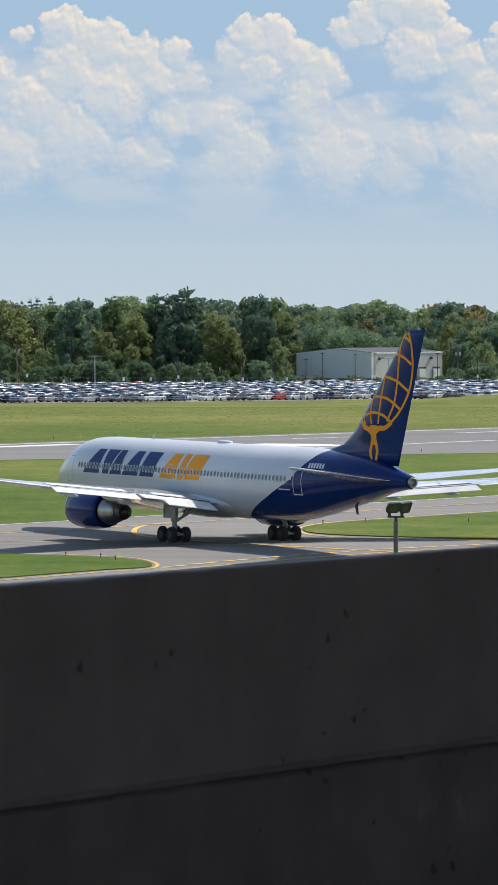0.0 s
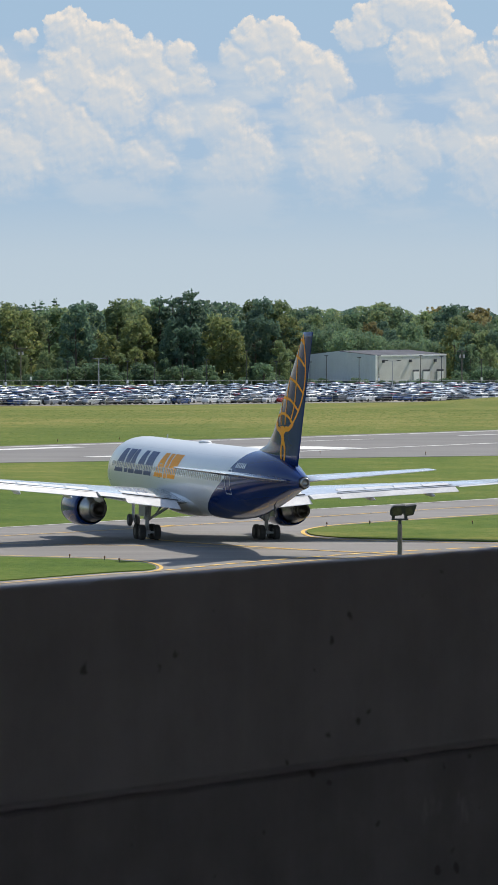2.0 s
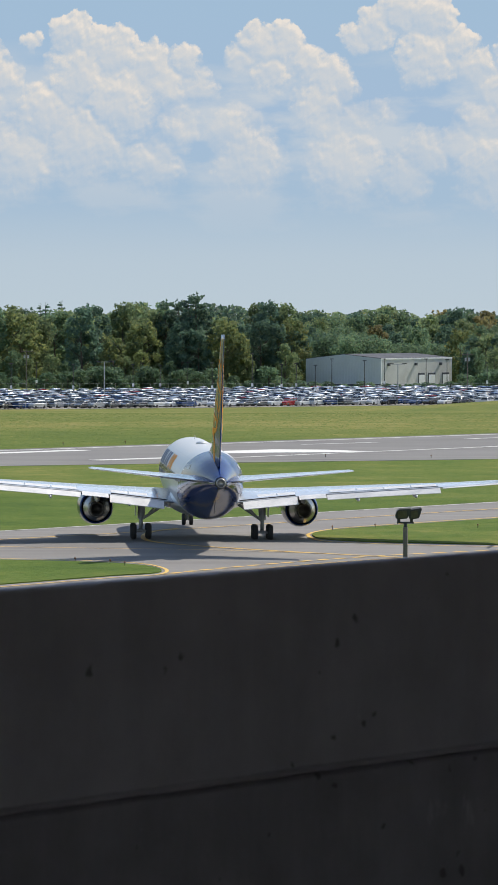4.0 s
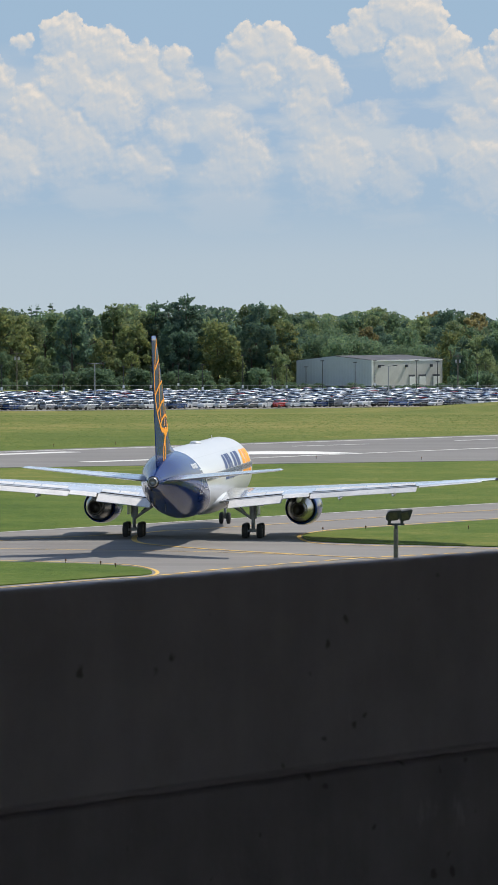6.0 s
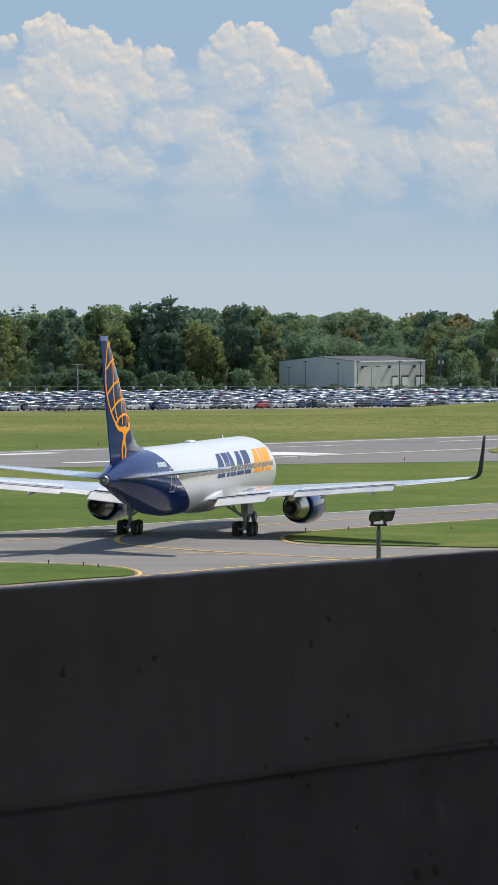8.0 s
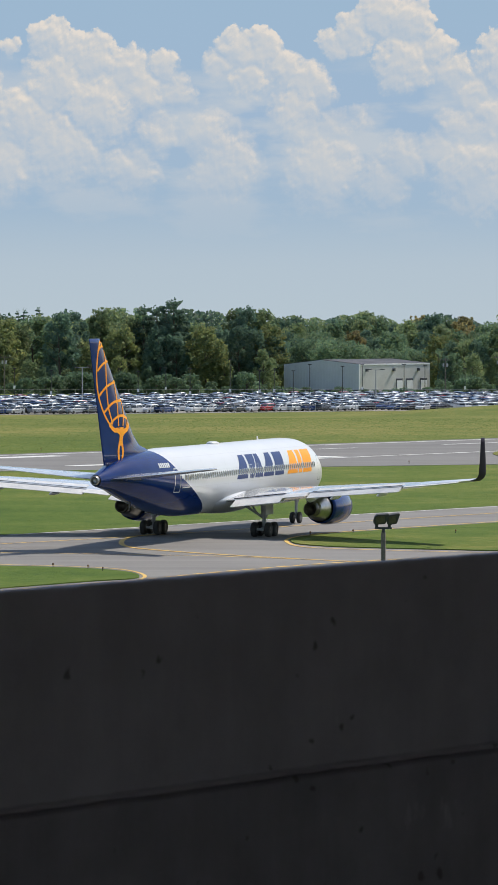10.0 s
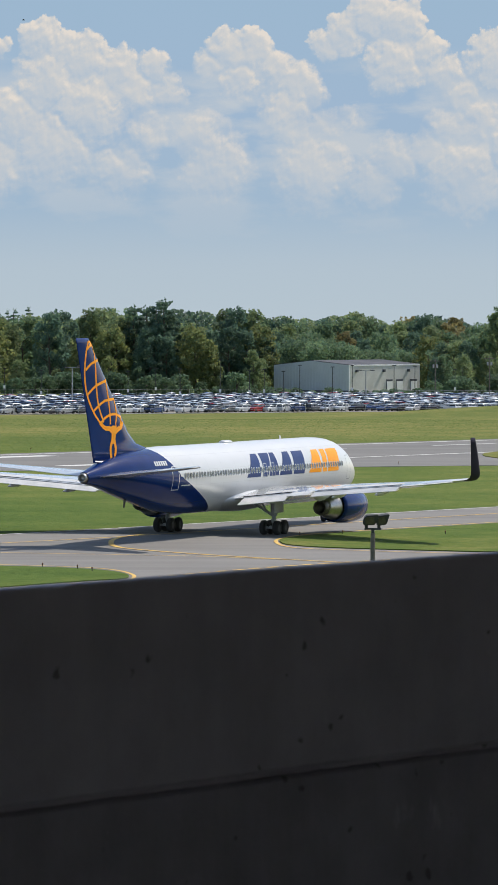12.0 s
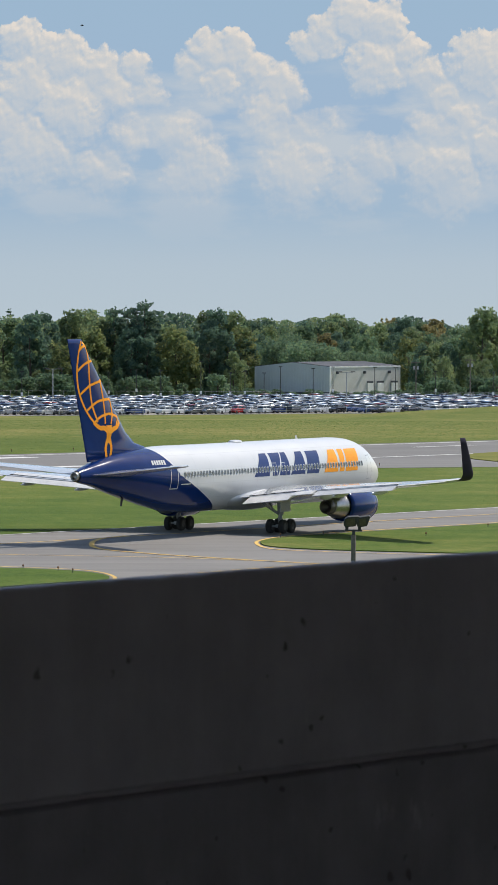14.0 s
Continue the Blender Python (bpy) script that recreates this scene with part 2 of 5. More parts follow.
def boxed(*a, bevel=0.0):
    return box(bmesh.new(), *a, bevel=bevel)


def loft(bm, rings, closed=True, cap=True):
    """Skins a list of rings of equal length."""
    vr = [[bm.verts.new(p) for p in r] for r in rings]
    n = len(rings[0])
    for a, b in zip(vr, vr[1:]):
        for i in range(n if closed else n - 1):
            j = (i + 1) % n
            bm.faces.new((a[i], a[j], b[j], b[i]))
    if cap and closed:
        bm.faces.new(vr[0][::-1])
        bm.faces.new(vr[-1])
    return bm


def tube(bm, a, b, r0, r1=None, n=10):
    """A round bar from a to b, with radii r0 and r1."""
    a, b = Vector(a), Vector(b)
    r1 = r0 if r1 is None else r1
    q = (b - a).to_track_quat("Z", "Y").to_matrix()
    ring = [q @ Vector((math.cos(2 * math.pi * k / n), math.sin(2 * math.pi * k / n), 0)) for k in range(n)]
    return loft(bm, [[a + r0 * v for v in ring], [b + r1 * v for v in ring]])


def turned(bm, axis, profile, n=28):
    """A body of revolution round the x axis line through axis (y, z); profile: (x, radius)."""
    cy, cz = axis
    rings = [[(x, cy + r * math.cos(2 * math.pi * k / n), cz + r * math.sin(2 * math.pi * k / n)) for k in range(n)] for x, r in profile]
    return loft(bm, rings)


def smoothstep(a, b, x):
    u = min(1.0, max(0.0, (x - a) / (b - a)))
    return u * u * (3 - 2 * u)


# ---------------------------------------------------------------- ground and pavements
def land(x, y):
    """Height of the ground: level airfield that falls away gently beyond the runway."""
    drop = -5.0 * smoothstep(700, 1030, y) - 1.6 * smoothstep(1170, 1320, y)
    if y > 1340:
        drop -= 0.0135 * (min(y, 1500) - 1340)
    return drop + 3.0 * math.exp(-((x - 68) / 37) ** 2 - ((y - 950) / 45) ** 2)


def lot_shift(x):
    """How far the parking lot's rows stand forward or back along their length."""
    return max(-32.0, min(18.0, 0.55 * (x + 5.0)))


def at_view(px, py):
    """Level-ground place seen under the picture angle px, py (units of the first view)."""
    d = LENS * EYE_Z / (py - 520.0)
    return ((px - 441.0) / LENS * d, d)


def ground():
    ys = [-60, 0, 120, 250] + list(range(300, 700, 50)) + list(range(700, 1560, 20)) + [1700, 2000, 2600, 3400, 4300, 6000]
    xs = [-3000, -1200, -500, -250, -150] + list(range(-110, 115, 10)) + [150, 250, 500, 1200, 3000]
    bm = bmesh.new()
    grid = [[bm.verts.new((x, y, land(x, y))) for x in xs] for y in ys]
    for a, b in zip(grid, grid[1:]):
        for i in range(len(xs) - 1):
            bm.faces.new((a[i], a[i + 1], b[i + 1], b[i]))
    return tagged(link_mesh("ground", bm, GRASS, True), "mown airfield grass, green with drier yellow patches", "grass", kind="structure")


def sheet(name, outline, z, mat, label, category, top=0.0):
    """A flat slab over a ground outline."""
    bm = bmesh.new()
    up = [bm.verts.new((x, y, z)) for x, y in outline]
    lo = [bm.verts.new((x, y, z - 0.08)) for x, y in outline]
    f = bm.faces.new(up)
    for i in range(len(up)):
        j = (i + 1) % len(up)
        bm.faces.new((up[i], lo[i], lo[j], up[j]))
    bmesh.ops.triangulate(bm, faces=[f])
    return tagged(link_mesh(name, bm, mat), label, category, kind="structure")


def curve_through(pts, n=10):
    """Points of a smooth curve through pts."""
    out = []
    p = [pts[0], *pts, pts[-1]]
    for i in range(1, len(p) - 2):
        for k in range(n):
            t = k / n
            out.append(tuple(0.5 * (2 * p[i][c] + (p[i + 1][c] - p[i - 1][c]) * t + (2 * p[i - 1][c] - 5 * p[i][c] + 4 * p[i + 1][c] - p[i + 2][c]) * t * t
                                    + (3 * p[i][c] - p[i - 1][c] - 3 * p[i + 1][c] + p[i + 2][c]) * t ** 3) for c in (0, 1)))
    out.append(tuple(pts[-1]))
    return out


def stripe(name, view_pts, width, mat, label, z=0.06, dash=None):
    """A painted line along picture angles on the level ground."""
    pts = [Vector(q) for q in curve_through([at_view(*v) for v in view_pts])]
    bm = bmesh.new()
    run = 0.0
    for a, b in zip(pts, pts[1:]):
        d = (b - a)
        if d.length < 1e-6:
            continue
        nrm = Vector((-d.y, d.x)).normalized() * width / 2
        pieces = [(0.0, 1.0)]
        if dash:
            on, off = dash
            pieces, s = [], -(run % (on + off))
            while s < d.length:
                lo, hi = max(0, s), min(d.length, s + on)
                if hi > lo:
                    pieces.append((lo / d.length, hi / d.length))
                s += on + off
        for u, v in pieces:
            p, q = a + d * u, a + d * v
            e = d.normalized() * 0.02
            bm.faces.new([bm.verts.new((*c, z)) for c in (p - nrm - e, q - nrm + e, q + nrm + e, p + nrm - e)])
        run += d.length
    return tagged(link_mesh(name, bm, mat), label, "road marking", kind="structure")


def pavements():
    taxi = [at_view(*v) for v in ((-700, 968), (0, 930), (441, 904), (882, 878), (1500, 842))]
    taxi += [(70, 150), (-70, 150)]
    sheet("road", taxi, 0.03, ASPHALT, "grey asphalt taxiway junction with tyre streaks", "taxiway")
    rw = [at_view(*v) for v in ((-600, 806), (0, 786), (882, 757), (1500, 737), (1500, 797), (882, 803), (441, 809), (0, 815.5), (-600, 828))]
    sheet("runway", rw, 0.03, RUNWAY, "grey asphalt runway crossing the airfield", "runway")
    left = curve_through([at_view(*v) for v in ((0, 984), (150, 988), (230, 993), (266, 1000), (258, 1007), (180, 1012), (0, 1026))], 6)
    left = [at_view(-600, 975)] + left + [at_view(-600, 1072)]
    sheet("lawn_1", left, 0.11, GRASS, "tongue of mown grass between taxiways", "grass")
    right = curve_through([at_view(*v) for v in ((882, 909), (700, 921), (590, 929), (545, 935), (537, 940), (556, 946), (640, 951), (882, 957))], 6)
    right = [at_view(1500, 868)] + right + [at_view(1500, 962)]
    sheet("lawn_2", right, 0.11, GRASS, "tongue of mown grass between taxiways", "grass")
    tip = [at_view(*v) for v in ((1500, 752), (952, 777), (915, 779.5), (899, 782), (895, 784.5), (900, 787), (918, 789.5), (952, 793), (1500, 815))]
    sheet("lawn_3", tip, 0.11, GRASS_Y, "dry grass beside the runway", "grass")
    # edge lines
    stripe("runway_edge_line", [(-500, 804.5), (0, 788.5), (441, 774), (882, 759), (1400, 742)], 0.9, PAINT_W, "white runway edge line")
    stripe("threshold_bar", [(-300, 803), (0, 792.5), (130, 788)], 3.2, PAINT_W, "broad white runway marking")
    stripe("aiming_block", [(150, 806), (330, 800)], 2.4, PAINT_W, "white runway marking block")
    sheet("touchdown_block", [at_view(*v) for v in ((380, 789.5), (470, 786.5), (560, 787.2), (640, 790.3), (560, 791.8), (470, 792.3), (380, 793.5))], 0.06, PAINT_W, "broad white runway marking", "road marking")
    stripe("runway_side_line", [(400, 801), (495, 797), (633, 791), (705, 788), (882, 780.6), (1300, 763)], 0.9, PAINT_W, "white runway line")
    stripe("runway_dash", [(518, 778), (653, 774)], 0.7, PAINT_W, "white runway line")
    stripe("runway_dash", [(808, 768), (915, 764)], 0.9, PAINT_W, "white runway line")
    stripe("taxi_edge_line", [(-500, 958.5), (0, 931), (441, 905), (882, 879.3), (1300, 855)], 0.30, PAINT_W, "pale taxiway edge line")
    stripe("taxi_centre_line", [(-400, 968), (0, 946), (200, 935), (441, 919.5), (700, 902.5), (882, 891), (1300, 865)], 0.28, PAINT_Y, "yellow taxiway centre line")
    stripe("lead_in_line", [(300, 927), (258, 932), (238, 940), (250, 950), (330, 958), (470, 967), (640, 976), (800, 984)], 0.42, PAINT_Y, "curved yellow taxiway line")
    stripe("taxi_line", [(-300, 955), (0, 960), (200, 963), (380, 966), (560, 972)], 0.22, PAINT_Y, "faded yellow taxiway line")
    stripe("lawn_edge_line", [(1300, 964), (882, 960), (640, 954), (556, 949.5), (530, 940.5), (541, 933.5), (590, 926.5), (700, 918.5), (882, 906.5), (1300, 880)], 0.30, PAINT_Y, "yellow edge line round the grass")
    stripe("lawn_edge_line", [(-500, 970), (0, 981), (150, 985), (236, 990), (277, 1000), (262, 1009.5), (180, 1015), (0, 1030), (-500, 1072)], 0.26, PAINT_Y, "yellow edge line round the grass")
    stripe("hold_line", [(1100, 958), (882, 965), (640, 977), (420, 994), (270, 1009)], 0.55, PAINT_Y, "dashed yellow holding line", dash=(1.3, 0.8))
    stripe("hold_line", [(1100, 963), (882, 970), (640, 983), (420, 1001), (290, 1013)], 0.35, PAINT_Y, "yellow holding line")


def tuft_material():
    m, n, b = material("grass_blades")
    isl = n.add("NewGeometry").outputs["Random Per Island"]
    co = n.add("TexCoord").outputs["Object"]
    f = n.math("MULTIPLY_ADD", isl, 0.6, n.math("MULTIPLY", n.noise(co, 0.03, 4.0, 0.6), 0.4))
    n.t.links.new(n.ramp(f, [(0.15, (0.060, 0.100, 0.018)), (0.45, (0.092, 0.132, 0.027)), (0.7, (0.130, 0.158, 0.034)), (0.88, (0.20, 0.19, 0.06))]), b.inputs["Base Color"])
    b.inputs["Roughness"].default_value = 0.9
    b.inputs["Specular IOR Level"].default_value = 0.1
    return m


def tufts(name, seed, count, near, far, tall, mat, label):
    """Scattered tufts of longer grass between two lines across the field; near and far give the line's drop at its two ends."""
    rng = np.random.RandomState(seed)
    verts, faces = [], []
    for _ in range(count):
        px = rng.uniform(-60, 985)
        u = px / 882
        py = rng.uniform(far[0] + (far[1] - far[0]) * u, near[0] + (near[1] - near[0]) * u)
        x, y = at_view(px, py)
        if y > 972:
            continue
        z = land(x, y)
        h = rng.uniform(*tall)
        r, turn, i = h * rng.uniform(4.0, 8.0), rng.uniform(0, 1.5), len(verts)
        verts.append((x + rng.uniform(-.4, .4) * r, y + rng.uniform(-.4, .4) * r, z + h))
        verts += [(x + r * rng.uniform(.6, 1.2) * math.cos(turn + k * math.pi / 2.5), y + r * rng.uniform(.6, 1.2) * math.sin(turn + k * math.pi / 2.5), z - 0.004) for k in range(5)]
        faces += [(i, i + 1 + k, i + 1 + (k + 1) % 5) for k in range(5)]
    me = bpy.data.meshes.new(name)
    me.from_pydata(verts, [], faces)
    me.materials.append(mat)
    return tagged(new(name, me), label, "grass", kind="stuff")


def field_grass():
    blades = tuft_material()
    tufts("rough_grass", 31, 15000, (784, 755), (703, 676), (0.014, 0.048), blades, "tufts of longer grass with drier blades on the far field")
    tufts("mown_grass", 32, 15000, (929, 878), (817, 805), (0.008, 0.022), blades, "short mown grass tufts between taxiway and runway")


# ---------------------------------------------------------------- parking structure round the camera
WALL_Y0 = 8.0   # distance of the parapet straight ahead


def parapet():
    """Oblique concrete parapet: a proud upper band over a recessed lower face, and its coping."""
    # along runs with the wall; its face recedes to the right
    k = 0.0712 / 441 * LENS      # slope of 1/distance across the view
    along = Vector((1.0, k, 0)).normalized()
    back = Vector((-along.y, along.x, 0))
    m = Matrix(((along.x, back.x, 0, 0), (along.y, back.y, 0, WALL_Y0), (0, 0, 1, EYE_Z), (0, 0, 0, 1)))
    wall = new("wall_parapet")
    wall.matrix_basis = m
    tagged(wall, "shaded cast-concrete parapet with a lower recess", "wall", kind="structure")
    top, step = -0.4605, -0.808
    prof = [(0.0, step + 0.004), (0.0, top - 0.005), (0.002, top - 0.001), (0.008, top), (0.236, top - 0.0195), (0.25, top - 0.03), (0.25, step - 0.02), (0.05, step - 0.02), (0.05, step + 0.002), (0.010, step - 0.002)]
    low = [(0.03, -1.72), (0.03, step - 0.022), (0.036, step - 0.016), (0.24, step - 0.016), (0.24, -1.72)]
    xs = [-16.0, -6.0, -3.0] + [(-60 + i) * 0.025 for i in range(150)] + [4.0, 16.0]
    rng = random.Random(4)
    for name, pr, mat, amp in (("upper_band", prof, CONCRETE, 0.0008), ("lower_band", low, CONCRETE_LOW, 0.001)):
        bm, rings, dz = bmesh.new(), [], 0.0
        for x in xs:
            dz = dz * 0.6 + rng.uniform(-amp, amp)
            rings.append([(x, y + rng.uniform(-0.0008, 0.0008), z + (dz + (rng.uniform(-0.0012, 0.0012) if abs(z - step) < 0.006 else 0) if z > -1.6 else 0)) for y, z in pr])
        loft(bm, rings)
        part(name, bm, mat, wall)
    return wall


def garage(wall):
    """The covered deck on which the camera stands, in the parapet's own directions; ceiling and side walls are unseen,
    added to keep the parapet dark.
    """
    for name, b, label, cat in (("floor", (-16, 16, -26, -0.005, -2.0, -1.65), "grey concrete parking deck", "floor"), ("ceiling", (-16, 16, -15.0, 0.25, 1.25, 1.7), "unseen grey concrete deck overhead, sized to dim the parapet", "ceiling"),
                                ("wall_south", (-16, 16, -26.3, -26.01, -2.0, -0.55), "low concrete parapet at the far side", "wall"),
                                ("wall_west", (-16.3, -16.01, -15.0, 0.25, -2, 1.7), "plain concrete wall of the parking structure", "wall"), ("wall_east", (16.01, 16.3, -15.0, 0.25, -2, 1.7), "plain concrete wall of the parking structure", "wall")):
        ob = link_mesh(name, boxed(*b), CONCRETE)
        ob.matrix_basis = wall.matrix_basis
        tagged(ob, label, cat, kind="structure")


# ---------------------------------------------------------------- airliner
NOSE = 27.5
SECT = [(27.5, 3.86, .04, .04), (27.35, 3.87, .30, .30), (26.9, 3.9, .68, .70), (26.0, 3.98, 1.14, 1.18), (24.8, 4.12, 1.58, 1.70), (23.2, 4.32, 2.02, 2.22),
        (21.4, 4.47, 2.34, 2.54), (19.0, 4.54, 2.50, 2.68), (16.5, 4.55, 2.515, 2.70), (-6.0, 4.55, 2.515, 2.70), (-9.0, 4.58, 2.50, 2.68), (-12.0, 4.71, 2.42, 2.57),
        (-15.0, 4.92, 2.22, 2.30), (-18.0, 5.16, 1.87, 1.93), (-21.0, 5.31, 1.41, 1.47), (-23.5, 5.34, .90, .92), (-25.3, 5.28, .56, .58), (-26.0, 5.25, .42, .43)]


def section(x):
    """Centre height, half width and half height of the fuselage at x, smoothly between the stations."""
    s = SECT
    if x >= s[0][0]:
        return s[0][1:]
    for i in range(len(s) - 1):
        if s[i][0] >= x >= s[i + 1][0]:
            u = (s[i][0] - x) / (s[i][0] - s[i + 1][0])
            out = []
            for c in (1, 2, 3):
                p0 = s[max(0, i - 1)]
                p3 = s[min(len(s) - 1, i + 2)]
                d = s[i + 1][0] - s[i][0]
                m1 = (s[i + 1][c] - p0[c]) / (s[i + 1][0] - p0[0]) * d if i else (s[i + 1][c] - s[i][c])
                m2 = (p3[c] - s[i][c]) / (p3[0] - s[i][0]) * d
                a, b = s[i][c], s[i + 1][c]
                out.append((2 * u ** 3 - 3 * u ** 2 + 1) * a + (u ** 3 - 2 * u ** 2 + u) * m1 + (-2 * u ** 3 + 3 * u ** 2) * b + (u ** 3 - u ** 2) * m2)
            return out
    return s[-1][1:]


def hull(x, z, side, lift=0.0):
    """The point of the fuselage skin at x and height z, on that side (1 left, -1 right)."""
    zc, hw, hh = section(x)
    v = max(-0.98, min(0.98, (z - zc) / hh))
    y = hw * math.sqrt(1 - v * v)
    nrm = Vector((0, y / hw ** 2, (z - zc) / hh ** 2)).normalized()
    p = Vector((x, y, z)) + nrm * lift
    return Vector((p.x, p.y * side, p.z))


def blue_line(z):
    """Where the dark tail paint begins, by height."""
    zs = [(1.6, -3.6), (2.2, -5.5), (3.5, -9.3), (4.9, -12.9), (6.3, -14.6), (7.3, -15.6)]
    for (a, xa), (b, xb) in zip(zs, zs[1:]):
        if z <= b:
            return xa + (xb - xa) * (z - a) / (b - a)
    return zs[-1][1]


def fuselage_rings(front):
    n = 56
    rings = []
    if front:
        st = [27.5, 27.44, 27.3, 27.1, 26.8, 26.4, 25.9, 25.3, 24.6, 23.8, 22.9, 21.9, 20.8, 19.5, 18, 16, 13, 10, 7, 4, 1, -2]
        for x in st:
            zc, hw, hh = section(x)
            rings.append([(x, hw * math.sin(2 * math.pi * k / n), zc + hh * math.cos(2 * math.pi * k / n)) for k in range(n)])
        fr = [0.25, 0.5, 0.75, 1.0]
    else:
        fr = [1.0]
    def slanted(w, a, b):
        r = []
        for k in range(n):
            c, s = math.cos(2 * math.pi * k / n), math.sin(2 * math.pi * k / n)
            x = -9.0
            for _ in range(12):
                zc, hw, hh = section(x)
                xb = blue_line(zc + hh * c)
                x = a + (xb - a) * w if b is None else xb + (b - xb) * w
            zc, hw, hh = section(x)
            r.append((x, hw * s, zc + hh * c))
        return r
    if front:
        rings += [slanted(w, -2.0, None) for w in fr]
    else:
        rings += [slanted(w, None, -23.0) for w in (0, .12, .25, .38, .5, .62, .75, .88, 1.0)]
        for x in (-24, -24.8, -25.5, -26.0):
            zc, hw, hh = section(x)
            rings.append([(x, hw * math.sin(2 * math.pi * k / n), zc + hh * math.cos(2 * math.pi * k / n)) for k in range(n)])
    return rings


def foil_ring(le, te, thick, y=None, z=None, n=9):
    """An aerofoil ring between leading and trailing x. With y and z it lies flat (a wing); with z alone it stands (a fin)."""
    up, lo = [], []
    for i in range(n + 1):
        u = 0.5 * (1 - math.cos(math.pi * i / n))
        t = thick * (le - te) * 5 * (0.2969 * math.sqrt(u) - 0.126 * u - 0.3516 * u * u + 0.2843 * u ** 3 - 0.1015 * u ** 4) + 0.006
        x = le + (te - le) * u
        up.append((x, t))
        lo.append((x, -t))
    ring = up + lo[::-1]
    if y is None:
        return [(x, t, z) for x, t in ring]
    return [(x, y, z + t) for x, t in ring]


WING = [(1.6, 9.4, -2.3, 2.80, .135), (4.6, 7.25, -2.35, 3.14, .125), (8.0, 4.9, -2.45, 3.51, .115), (13.0, 1.55, -4.15, 3.97, .11), (18.5, -2.1, -6.05, 4.43, .105), (23.6, -5.5, -7.75, 4.97, .10)]


def wing_at(y):
    for a, b in zip(WING, WING[1:]):
        if y <= b[0]:
            u = (y - a[0]) / (b[0] - a[0])
            return [a[c] + (b[c] - a[c]) * u for c in range(1, 5)]
    return WING[-1][1:]


def mirrored(bm, side):
    if side < 0:
        bmesh.ops.scale(bm, vec=(1, -1, 1), verts=bm.verts)
    return bm


def flap(y0, y1, gap, chord, droop, side):
    """A trailing-edge flap panel, drooped behind the wing with a slot in front of it."""
    rings = []
    for y in (y0, (y0 + y1) / 2, y1):
        le, te, z, th = wing_at(y)
        r = []
        for i, (u, t) in enumerate(((0, 0), (.06, .075), (.25, .11), (.6, .07), (1, .012), (1, -.012), (.6, -.05), (.25, -.07), (.06, -.05))):
            x = te + gap - chord * u
            r.append((x, y, z - 0.06 - droop * u * chord + t * chord * 0.9))
        rings.append(r)
    return mirrored(loft(bmesh.new(), rings), side)


FIN_LE = [(-14.3, 7.15), (-16.6, 7.62), (-18.2, 8.55), (-25.35, 15.74)]


def fin_edges(z):
    if z < 7.62:
        le = -14.3 + (z - 7.15) / 0.47 * -2.3
    elif z < 8.55:
        le = -16.6 + (z - 7.62) / 0.93 * -1.6
    else:
        le = -18.2 + (z - 8.55) / 7.19 * -7.15
    return le, -24.25 - (z - 6.3) / 9.44 * 3.25


def fin_skin(x, z):
    le, te = fin_edges(z)
    u = min(1, max(0.0005, (le - x) / (le - te)))
    th = 0.075 + 0.02 * min(1.0, max(0.0, (z - 8.0) / 0.55))
    return th * (le - te) * 5 * (0.2969 * math.sqrt(u) - 0.126 * u - 0.3516 * u * u + 0.2843 * u ** 3 - 0.1015 * u ** 4) + 0.006


def fin_ribbon(pts, w0, w1, side):
    """A painted ribbon on the fin, along points (x, z)."""
    p = [Vector(q) for q in curve_through(pts, 6)]
    bm = bmesh.new()
    last = None
    for i, c in enumerate(p):
        d = (p[min(i + 1, len(p) - 1)] - p[max(i - 1, 0)]).normalized()
        w = (w0 + (w1 - w0) * i / (len(p) - 1)) / 2
        nn = Vector((-d.y, d.x)) * w
        row = []
        for s in (-1, 0, 1):
            q = c + nn * s
            row.append(bm.verts.new((q.x, side * (fin_skin(q.x, q.y) + 0.012), q.y)))
        if last:
            for k in (0, 1):
                bm.faces.new((last[k], last[k + 1], row[k + 1], row[k]))
        last = row
    return bm


def emblem_xz(px, py):
    return (-25.55 + (px - 79) / 29.6, 15.74 - (py - 30) / 56.8)


def livery_block(low, high, z0, z1, side):
    """A plain slanted block of livery paint on the fuselage side: its span along the hull at its foot and at its head."""
    bm = bmesh.new()
    rows = []
    for j in range(9):
        v = j / 8
        a, b = (low[k] + (high[k] - low[k]) * v for k in (0, 1))
        rows.append([bm.verts.new(hull(a + (b - a) * i / 4, z0 + (z1 - z0) * v, side, 0.014)) for i in range(5)])
    for a, b in zip(rows, rows[1:]):
        for i in range(4):
            bm.faces.new((a[i], a[i + 1], b[i + 1], b[i]))
    return bm


def outline(x0, x1, z0, z1, w, side):
    """The outline of a door on the skin."""
    bm = bmesh.new()
    for a in ((x0, x1, z0, z0 + w), (x0, x1, z1 - w, z1), (x0, x0 + w, z0 + w, z1 - w), (x1 - w, x1, z0 + w, z1 - w)):
        rows = [[bm.verts.new(hull(x, a[2] + (a[3] - a[2]) * v / 6, side, 0.016)) for x in (a[0], a[1])] for v in range(7)]
        for p, q in zip(rows, rows[1:]):
            bm.faces.new((p[0], p[1], q[1], q[0]))
    return bm


